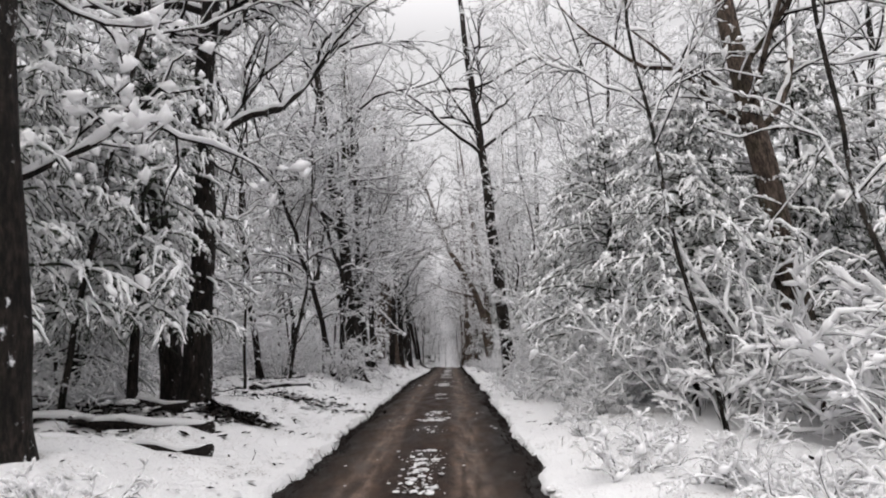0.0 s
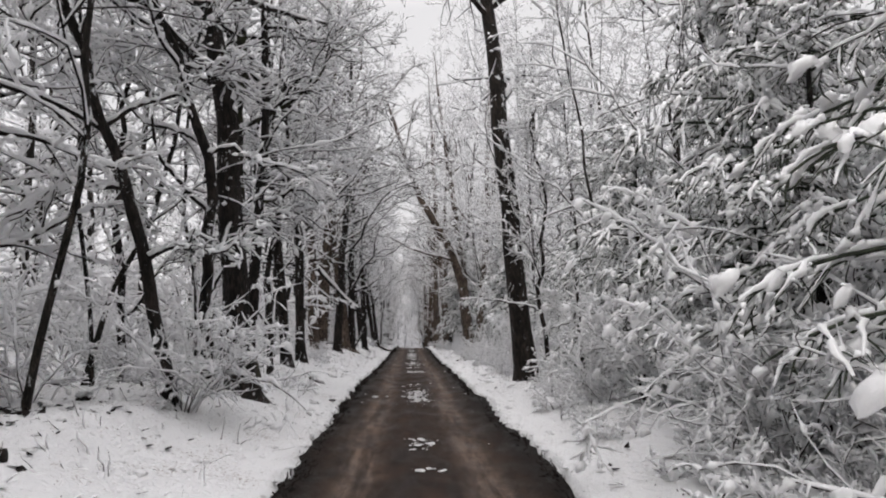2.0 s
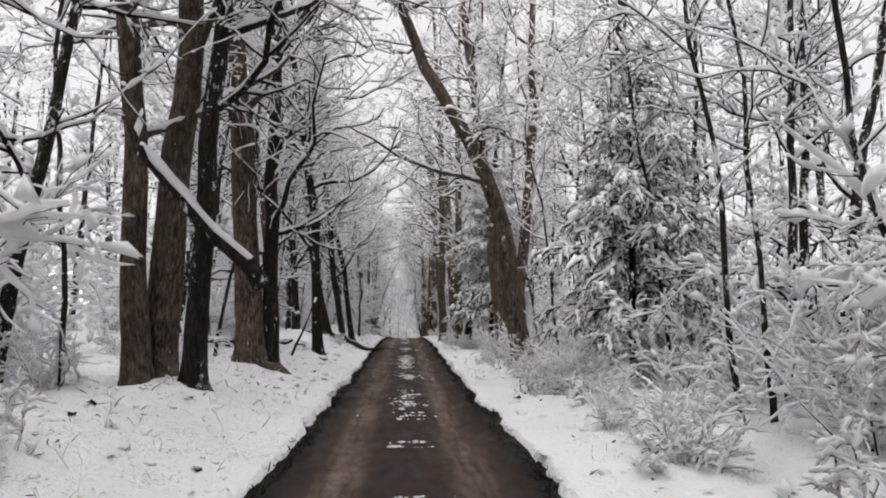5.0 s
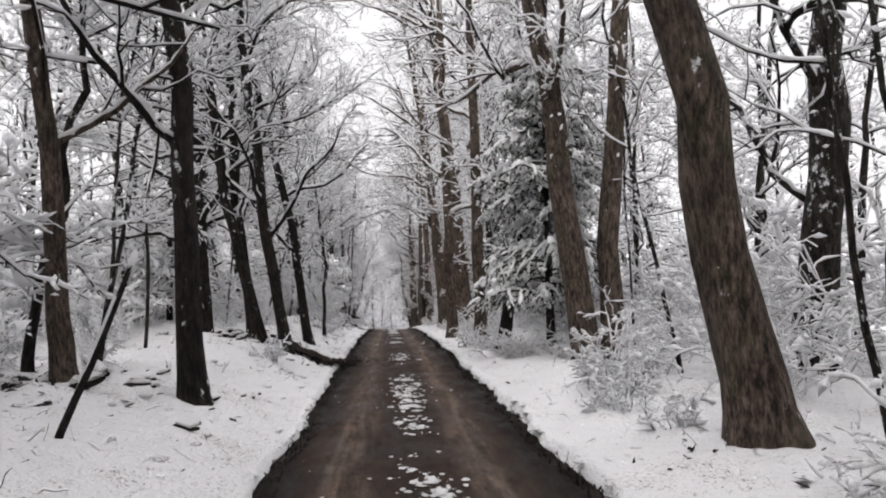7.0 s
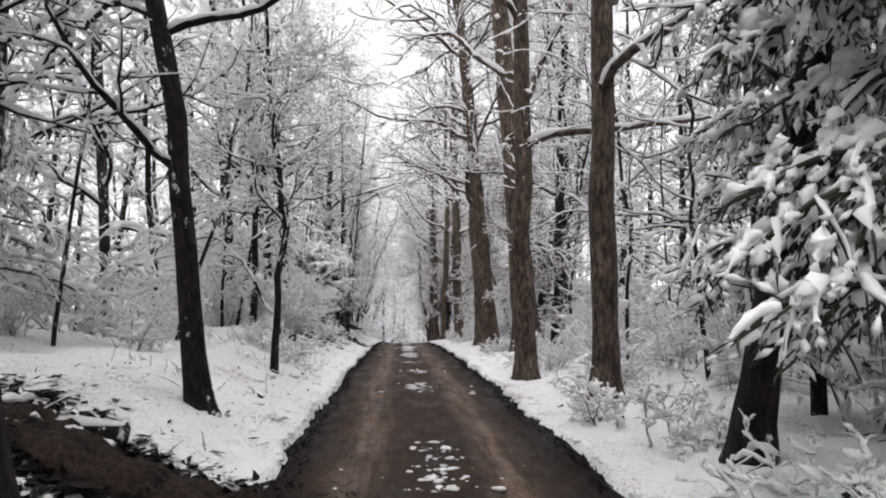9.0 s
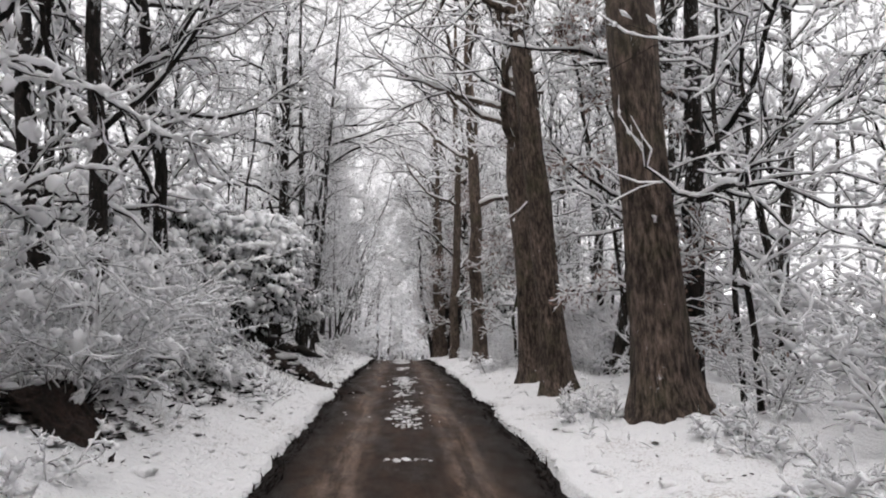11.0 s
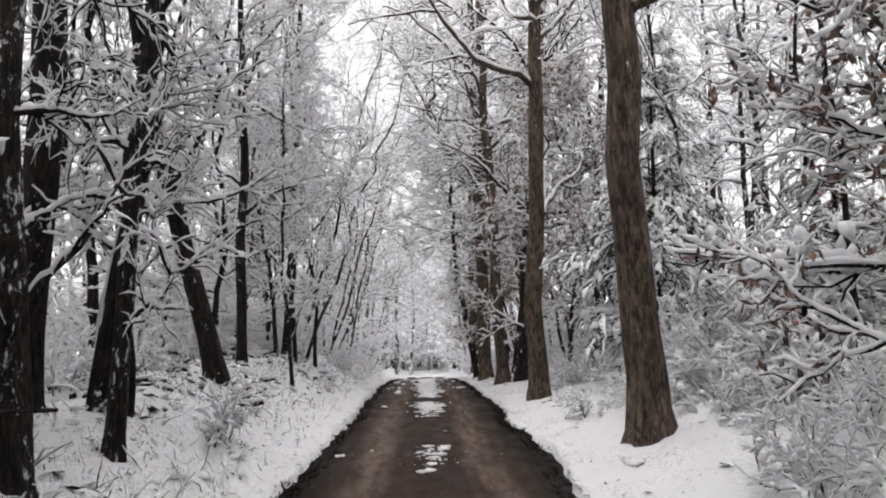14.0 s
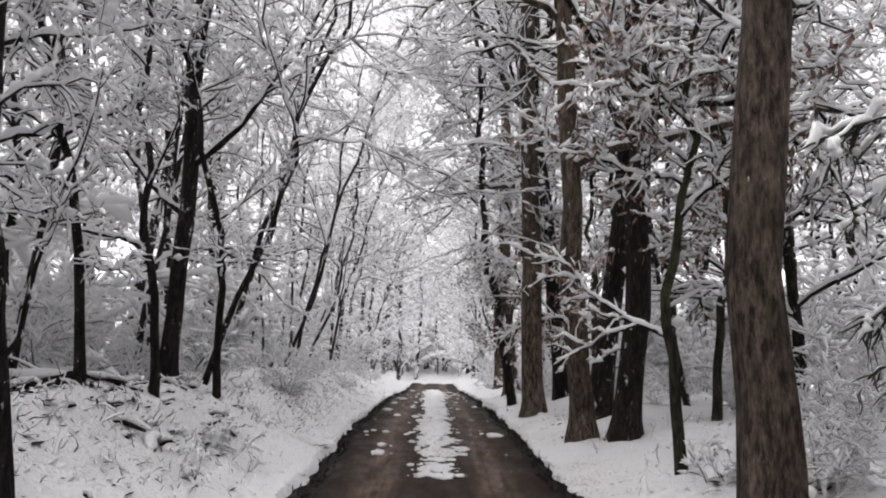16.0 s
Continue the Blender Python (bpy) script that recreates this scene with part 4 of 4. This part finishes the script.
# ---- the wood behind ----
WOOD = [make_tree(700 + k, "woodland_tree", "bare forest tree coated with snow", 0.2, 14, BARK_IVY, 1.2, 13, 3.8, 7, load=0.031, thick=1.1, each=7, split=False) for k in range(4)]
used = set()
for y in np.arange(-6, 112, 3.6):
    for side in (-1, 1):
        for x0 in (6.2, 8.8, 11.5):
            x, yy, k = side * (x0 + rs.uniform(-1.6, 1.6)), y + rs.uniform(-1.7, 1.7), rs.randint(4)
            if side > 0 and x0 < 8 and y < 32 or rs.uniform() < (0.42 if y < 32 else 0.25 if y < 55 else 0.05):
                continue
            ob = copy_thing(WOOD[k], Matrix()) if k in used else WOOD[k]
            used.add(k)
            ob["group"] = "trees of the wood"
            stand(ob, x, yy, rs.normal(0, 0.07), rs.uniform(0.7, 1.25), rs.uniform(0, 360), fore=rs.normal(0, 0.05))


def far_wood():
    """The rest of the wood, too far in to tell one tree from the next."""
    all_v, all_f, all_m, count = [], [], [], 0
    kinds = []
    for k in range(3):
        r = np.random.RandomState(900 + k)
        t, s = Tubes(), Tubes()
        z = np.linspace(-0.3, 14, 7)
        t.add(np.stack([np.cumsum(r.normal(0, 0.12, 7)), np.cumsum(r.normal(0, 0.12, 7)), z], 1)[None], (0.14 * np.clip(1 - z / 14.5, 0.05, 1))[None], 5)
        n = 14
        hz, az, el = 0.5 + 12.5 * r.uniform(0, 1, n) ** 1.4, r.uniform(0, 6.283, n), np.radians(r.uniform(5, 50, n))
        p1 = grow(r, np.stack([0 * hz, 0 * hz, hz], 1), np.stack([np.cos(az) * np.cos(el), np.sin(az) * np.cos(el), np.sin(el)], 1), r.uniform(1.8, 4, n), 4, 0.18, 0.02)
        r1 = taper(n, 4, np.full(n, 0.035), 0.3)
        snowed(t, s, r, p1, r1, 3, 0.035)
        a, w, ln, br = offshoots(r, p1, r1, 10, 0.1, 1.0, (30, 75), (0.35, 0.75))
        p2 = grow(r, a, w, ln, 4, 0.3, -0.02)
        clumped(s, r, p2, 0.062, 2)
        kinds.append((np.concatenate(t.v), np.concatenate(t.f), np.concatenate(s.v), np.concatenate(s.f)))
    spots = [(side * (x0 + rs.uniform(-2, 2)), y + rs.uniform(-2, 2)) for y in np.arange(-10, 118, 4.2) for side in (-1, 1) for x0 in (14, 17.5, 22)]
    spots += [(side * (x0 + rs.uniform(-1, 1)), y + rs.uniform(-1.5, 1.5)) for y in np.arange(114, 160, 3.2) for side in (-1, 1) for x0 in (2.9, 6.5, 11)]
    spots += [(rs.uniform(-9, 9), rs.uniform(128, 165)) for _ in range(70)]
    spots += [(rs.uniform(-7, 7), rs.uniform(136, 172)) for _ in range(60)]
    spots += [(rs.uniform(-30, 30), rs.uniform(150, 235)) for _ in range(100)]
    for x, y in spots:
        tv, tf, sv, sf = kinds[rs.randint(3)]
        a, size = rs.uniform(0, 6.283), rs.uniform(0.75, 1.25)
        m = np.array([[math.cos(a), -math.sin(a), 0], [math.sin(a), math.cos(a), 0], [0, 0, 1]]) * size
        at = np.array([x, y, float(ground_z(x, y))])
        for v, f, slot in ((tv, tf, 0), (sv, sf, 1)):
            all_v.append(v @ m.T + at), all_f.append(f + count), all_m.append(np.full(len(f), slot))
            count += len(v)
    # BARK_FAR pales the distant trunks in place of haze
    me = mesh_of("far_wood", np.concatenate(all_v), np.concatenate(all_f), [BARK_FAR, SNOW_LOAD], True, np.concatenate(all_m))
    tagged(new("far_wood", me), "depth of the snowy leafless wood", "woods", kind="stuff")


far_wood()


# ---- on and beside the road ----
def road_snow():
    r = np.random.RandomState(5)
    y = np.concatenate([r.uniform(-2, 92, 9500), r.uniform(84, 112, 3600)])
    clump = waves(y * 0 + 3, y, 12, 1.4) + waves(y * 0, y, 13, 4.0) * 0.6
    fine = waves(y * 0, y, 14, 9.0)
    keep = ((clump + 0.7 * fine) > np.interp(y, [82, 88, 94], [0.3, 0.0, -9]))
    y = y[keep]
    x = np.clip(r.normal(0.03, np.interp(y, [82, 92], [0.12, 0.13]), len(y)), -0.45, 0.5)
    stray = r.uniform(0, 1, len(y)) < 0.05
    x[stray] = r.uniform(-1.1, 1.1, stray.sum())
    at = np.stack([x, y, smooth_knots(y) + 0.004], 1)
    v, f = blobs(r, at, r.gamma(1.5, 0.0115, len(y)).clip(0.006, 0.07) * np.interp(y, [80, 88, 94], [1.0, 1.5, 2.1]), 0.3)
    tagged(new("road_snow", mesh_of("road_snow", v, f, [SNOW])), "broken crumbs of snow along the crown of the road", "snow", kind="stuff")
    y = np.concatenate([r.uniform(-3, 112, 900), r.uniform(-3, 112, 900)])
    side = np.repeat([-1, 1], 900)
    x = side * (np.where(side < 0, edge_at(y, 0), edge_at(y, 1)) + 0.03 + np.abs(r.normal(0, 0.16, len(y))))
    v, f = blobs(r, np.stack([x, y, ground_z(x, y) - 0.01], 1), r.uniform(0.015, 0.05, len(y)), 0.5)
    y = r.uniform(-3, 100, 2600)
    x = np.where(r.uniform(0, 1, len(y)) < 0.5, -1, 1) * (1.45 + r.gamma(1.5, 0.7, len(y)))
    lv, lf = blobs(r, np.stack([x, y, ground_z(x, y) - 0.012], 1), r.gamma(2.0, 0.018, len(y)).clip(0.012, 0.12), 0.45)
    v, f = np.concatenate([v, lv]), np.concatenate([f, lf + len(v)])
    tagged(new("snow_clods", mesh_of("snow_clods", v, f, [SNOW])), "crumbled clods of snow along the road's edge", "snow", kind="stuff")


road_snow()


def brushwood():
    """Stalks, grass and dead sticks poking out of the snow."""
    r = np.random.RandomState(8)
    t, s = Tubes(), Tubes()
    n = 20000
    y = np.concatenate([r.uniform(-4, 110, n - 11000), r.uniform(74, 98, 8000), r.uniform(60, 74, 3000)])
    side = np.where((r.uniform(0, 1, n) < 0.6) | (np.arange(n) >= n - 11000), -1, 1)
    x = side * (1.55 + r.gamma(2.0, 0.95, n))
    patch = waves(x, y, 21, 0.9) + 0.4 * (side < 0)
    keep = (patch > 0.05) & (np.abs(x) < 9)
    x, y = x[keep], y[keep]
    at = np.stack([x, y, ground_z(x, y) - 0.03], 1)
    way = r.normal(0, 0.55, (len(x), 3))
    way[:, 2] = r.uniform(0.2, 1.0, len(x))
    p = grow(r, at, way, r.gamma(2.2, 0.05, len(x)).clip(0.04, 0.35), 4, 0.3, -0.06)
    rr = taper(len(x), 4, r.uniform(0.0015, 0.006, len(x)), 0.4)
    t.add(p, rr, 3)
    some = r.uniform(0, 1, len(x)) < 0.55
    snowed(None, s, r, p[some], rr[some], 3, 0.011)
    # grass and roots along the cut edge of the snow
    m = 13000
    y = r.uniform(-3, 110, m)
    side = np.where(r.uniform(0, 1, m) < 0.55, -1, 1)
    x = side * (np.where(side < 0, edge_at(y, 0), edge_at(y, 1)) + r.uniform(-0.12, 0.06, m))
    at = np.stack([x, y, smooth_knots(y) - 0.01], 1)
    way = np.stack([-side * r.uniform(-0.4, 1.0, m), r.normal(0, 0.8, m), r.uniform(0.1, 0.9, m)], 1)
    t.add(grow(r, at, way, r.uniform(0.03, 0.11, m), 3, 0.2, -0.2), taper(m, 3, r.uniform(0.005, 0.014, m), 0.3), 3)
    tagged(new("brushwood", t.mesh("brushwood", [LITTER])), "dead stalks and sticks poking out of the snow", "brushwood", kind="stuff")
    tagged(new("brushwood_snow", s.mesh("brushwood_snow", [SNOW_LOAD])), "snow caught on stalks and sticks", "snow", kind="stuff")


brushwood()


def litter():
    """Bare places where dark earth and leaves show through the snow."""
    r = np.random.RandomState(15)
    at, size = [], []
    for x, y, wx, wy, n in ((-2.1, 52.9, 1.1, 0.7, 900), (-3.8, 53.6, 1.4, 0.8, 420), (-2.9, 12.3, 1.4, 0.8, 200), (-3.2, 64.3, 0.7, 0.9, 420), (-2.9, 68.2, 0.8, 1.2, 240), (-3.5, 72.5, 1.4, 0.7, 1000), (-2.3, 71.6, 0.6, 0.4, 260), (-3.4, 63.6, 0.6, 0.5, 380), (-4.2, 7.4, 1.2, 0.9, 420), (-2.75, 8.3, 0.6, 0.5, 200),
                            (-3.6, 86.5, 1.6, 2.5, 110), (-3.4, 79.5, 1.2, 2.0, 90), (-4.5, 45.0, 1.0, 1.2, 120), (-4.2, 15.0, 1.2, 2.5, 160), (-3.0, 67.0, 0.8, 2.0, 160)):
        n *= 3
        p = np.stack([r.normal(x, wx * 0.5, n), r.normal(y, wy * 0.5, n)], 1)
        at.append(p), size.append(r.gamma(2.0, 0.012, n).clip(0.008, 0.055))
    n = 3200
    at.append(np.stack([np.where(r.uniform(0, 1, n) < 0.62, -1, 1) * (1.5 + r.gamma(1.6, 1.0, n)), r.uniform(-3, 105, n)], 1))
    size.append(r.gamma(1.5, 0.009, n).clip(0.006, 0.05))
    p, s = np.concatenate(at), np.concatenate(size)
    p, s = np.repeat(p, 2, 0) + r.normal(0, 0.05, (2 * len(p), 2)), np.repeat(s, 2)[:, None] * 1.3
    at = np.stack([p[:, 0], p[:, 1], ground_z(p[:, 0], p[:, 1]) + r.uniform(0.004, 0.03, len(p))], 1)
    a = r.normal(0, 1, (len(p), 3)) * [1, 1, 0.25]
    a /= np.linalg.norm(a, axis=1, keepdims=True)
    d = np.cross(a, [0.1, 0.2, 1.0]) + r.normal(0, 0.15, a.shape)
    v = np.stack([at - a * s * 1.3, at - d * s * 0.6, at + a * s * 1.3, at + d * s * 0.7], 1).reshape(-1, 3)
    f = np.arange(len(v)).reshape(-1, 4)
    tagged(new("leaf_litter", mesh_of("leaf_litter", v, f, [LITTER], False)), "dark earth and dead leaves showing through the snow", "leaf litter", kind="stuff")


litter()


def bare_earth(label, x, y, long, wide, turn):
    """A patch of brown earth thrown up where a tree was torn out; its ragged rim dips under the snow."""
    r = np.random.RandomState(int(y))
    a, b = np.meshgrid(np.linspace(-1.25, 1.25, 56), np.linspace(-1.25, 1.25, 40))
    rim = np.hypot(a, b) * (1 + 0.16 * waves(a * 3, b * 3, 31, 1.6) + 0.07 * waves(a * 9, b * 9, 32, 2.0))
    c, q = math.cos(turn), math.sin(turn)
    gx, gy = x + a * long * c - b * wide * q, y + a * long * q + b * wide * c
    up = 0.14 * (1 - rim ** 1.6).clip(-1.2, 1) + 0.025 * waves(gx, gy, 33, 9.0) + r.normal(0, 0.012, a.shape)
    v = np.stack([gx, gy, ground_z(gx, gy) + up], -1).reshape(-1, 3)
    i = np.arange(39 * 56).reshape(39, 56)[:, :-1].ravel()
    f = np.stack([i, i + 1, i + 57, i + 56], -1)
    tagged(new("bare_earth", mesh_of("bare_earth", v, f, [EARTH])), label, "earth", kind="stuff")


bare_earth("patch of brown earth bare of snow", -3.0, 73.2, 2.1, 0.6, 2.37)
bare_earth("dark wet leaf mould at the road's edge", -2.1, 53.0, 0.85, 0.42, 0.2)
bare_earth("dark wet leaf mould under leaning trees", -3.7, 53.3, 1.2, 0.4, 0.1)
bare_earth("dark wet leaf mould between snow lumps", -3.0, 64.3, 0.75, 0.4, 2.2)


def rubble():
    """Dark clods, stones and rotten wood, each under its own lump of snow."""
    r = np.random.RandomState(25)
    p, s = [], []
    for x, y, wx, wy, n in ((-3.5, 86.5, 1.3, 3.2, 260), (-3.6, 80.5, 1.2, 2.4, 170), (-5.0, 84.0, 1.5, 4.0, 160), (-4.4, 7.6, 1.3, 0.9, 90), (-3.4, 68.0, 1.2, 2.0, 60), (-3.6, 72.4, 1.2, 0.8, 130), (-3.2, 53.0, 1.2, 0.6, 70), (-3.6, 46.0, 1.2, 1.5, 60), (-3.6, 21.0, 0.9, 4.0, 70), (4.2, 83.5, 0.8, 2.0, 40), (-3.0, 70.2, 1.1, 1.3, 110), (-3.0, 12.3, 1.3, 0.6, 30), (-3.4, 65.5, 1.0, 1.5, 60)):
        p.append(np.stack([r.normal(x, wx * 0.6, n), r.normal(y, wy * 0.6, n)], 1)), s.append(r.gamma(2.2, 0.03, n).clip(0.02, 0.16))
    p, s = np.concatenate(p), np.concatenate(s)
    keep = (np.abs(p[:, 0]) > 2.0) & (r.uniform(0, 1, len(s)) < 0.7)
    p, s = p[keep], s[keep]
    at = np.stack([p[:, 0], p[:, 1], ground_z(p[:, 0], p[:, 1]) + s * 0.2], 1)
    way = r.normal(0, 1, at.shape) * [1.3, 0.7, 0.16]
    t, w = Tubes(), Tubes()
    path = grow(r, at - way * s[:, None] * 0.5, way, s * r.uniform(1.2, 3.6, len(s)), 5, 0.2, -0.02)
    thick = s[:, None] * 0.3 * np.array([0.5, 1.0, 0.9, 0.8, 0.4]) * r.uniform(0.6, 1.3, (len(s), 5))
    t.add(path, thick, 6)
    back = path + np.stack([0 * s, s * 0.12, s * 0.3], 1)[:, None] + r.normal(0, 0.1, path.shape) * s[:, None, None]
    w.add(back, thick * r.uniform(1.0, 2.2, thick.shape), 6, 0, 0.65)
    tagged(new("rubble", t.mesh("rubble", [LITTER])), "dark dead sticks and rotten wood half under snow", "dead wood", kind="stuff")
    tagged(new("rubble_snow", w.mesh("rubble_snow", [SNOW])), "rounded snow lying along the dead wood", "snow", kind="stuff")


rubble()


def log(label, a, b, thick, name="fallen_log"):
    """A fallen trunk from a to b with snow along its back."""
    root = new(name)
    tagged(root, label, "log")
    a, b = np.array(a, float), np.array(b, float)
    r = np.random.RandomState(int(abs(a[0] * 50 + a[1] * 11)))
    path = a + (b - a) * np.linspace(0, 1, 9)[:, None] + r.normal(0, 0.02, (9, 3))
    path -= a
    root.location = a
    t, s = Tubes(), Tubes()
    girth = thick / 2 * np.linspace(1, 0.75, 9) * r.uniform(0.9, 1.1, 9)
    snag = (b - a) / np.linalg.norm(b - a) * thick * 0.12
    t.add(np.concatenate([[path[0] - snag, path[0] - snag * 0.9], path, [path[-1] + snag * 0.9, path[-1] + snag]])[None],
          np.concatenate([[0.002, thick * 0.3], girth, [thick * 0.22, 0.002]])[None], 10)
    s.add((path + [0, 0, thick * 0.36])[None], (thick * 0.5 * r.uniform(0.75, 1.1, 9) * np.array([0.5, 1, 1, 1, 1, 1, 1, 1, 0.5]))[None], 8, 0, 0.55)
    part("trunk", t.mesh("trunk", [BARK_DARK]), root)
    part("snow", s.mesh("snow", [SNOW_LOAD]), root, "strip of snow along its back")
    return root


def on_ground(x, y, up):
    return (x, y, float(ground_z(x, y)) + up)




def torn_root(label, x, y):
    """A crooked dark trunk torn out of the earth, with its roots in the air and thin snow on top."""
    root = new("uprooted_trunk")
    tagged(root, label, "log")
    r = np.random.RandomState(91)
    t = Tubes()
    path = np.array([[1.15, -1.15, 0.08], [0.8, -0.8, 0.14], [0.4, -0.42, 0.2], [0.0, 0.0, 0.25], [-0.35, 0.3, 0.3], [-0.6, 0.62, 0.42], [-0.68, 0.85, 0.7], [-0.72, 0.95, 1.0]])
    path = resample(path[None], 22) + r.normal(0, 0.018, (1, 22, 3))
    t.add(path, (np.interp(np.linspace(0, 1, 22), [0, 0.1, 0.5, 0.75, 1], [0.015, 0.07, 0.13, 0.12, 0.03]) * r.uniform(0.85, 1.2, 22))[None], 10)
    part("trunk", t.mesh("trunk", [BARK_DARK]), root)
    at = path[0, r.randint(10, 18, 12)]
    ways = r.normal(0, 1, (12, 3)) + [-0.5, 0.3, 0.25]
    arms = grow(r, at, ways, r.uniform(0.4, 1.1, 12), 8, 0.25, -0.03)
    for q in range(12):
        one = Tubes()
        one.add(arms[q:q + 1], taper(1, 8, [r.uniform(0.02, 0.05)], 0.2), 6)
        part("limb", one.mesh("limb", [BARK_DARK]), root)
    s = Tubes()
    snowed(None, s, r, arms[::2], taper(6, 8, np.full(6, 0.02), 0.3), 3, 0.022, 5, 2)
    part("snow", s.mesh("snow", [SNOW_LOAD]), root, "thin snow along the roots")
    root.location = (x, y, float(ground_z(x, y)) + 0.02)
    return root


torn_root("uprooted dark trunk and roots over bare earth", -2.75, 72.95)
log("broken trunk hung up across standing trees", (-1.95, 35.4, 2.0), (-3.75, 35.65, 3.85), 0.24, "hung_log")
for x0, y0, x1, y1, thick in ((-2.6, 7.2, -5.4, 6.6, 0.2), (-2.2, 6.0, -4.6, 5.6, 0.13), (-3.3, 8.1, -6.2, 8.6, 0.16), (-2.3, 53.6, -4.6, 53.0, 0.2), (-2.4, 69.4, -4.6, 70.0, 0.2), (-3.1, 73.4, -5.0, 74.2, 0.16), (-4.6, 44.6, -6.6, 45.8, 0.2), (-3.2, 86.0, -5.8, 86.6, 0.2), (-3.0, 14.6, -4.3, 14.2, 0.12)):
    log("fallen log half buried in snow", on_ground(x0, y0, 0.04), on_ground(x1, y1, 0.07), thick)


def stake(label, x, y, lean, tall, thick):
    """A snapped-off dead stem with a cap of snow."""
    root = new("dead_stem")
    tagged(root, label, "dead tree")
    r = np.random.RandomState(int(y * 10))
    z = np.linspace(-0.2, tall, 7)
    path = np.stack([np.cumsum(r.normal(0, 0.02, 7)), np.cumsum(r.normal(0, 0.02, 7)), z], 1)
    t, s = Tubes(), Tubes()
    t.add(path[None], (thick / 2 * np.linspace(1.2, 0.7, 7))[None], 8)
    s.add(path[None, -2:] + [[0, 0, 0.05]], np.array([[thick * 0.2, thick * 0.5]]), 6)
    s.add((path[1:-1] + [-thick * 0.3, -thick * 0.12, 0])[None], (thick * 0.34 * r.uniform(0.3, 1.0, 5))[None], 6)
    tip = path[-1] + [0, 0, 0.03]
    s.add(np.stack([tip, tip + [0, 0, 0.05], tip + [0, 0, 0.09]])[None], np.array([[thick * 0.55, thick * 0.5, thick * 0.1]]), 7)
    part("stem", t.mesh("stem", [BARK_DARK]), root)
    part("snow", s.mesh("snow", [SNOW_LOAD]), root, "cap of snow")
    return stand(root, x, y, lean, 1.0, 0)


stake("snapped dead stem standing in the undergrowth", 3.23, 22.6, -0.088, 2.6, 0.11)
stake("snapped dead stem leaning over", -2.85, 43.5, 0.365, 1.5, 0.06)
stake("snapped dead trunk leaning over", -2.99, 77.9, 0.158, 2.9, 0.2)

stake("low dark stump under a cap of snow", 3.75, 83.6, 0.0, 0.5, 0.34)
stake("low dark stump under a cap of snow", 4.8, 83.2, 0.05, 0.7, 0.22)
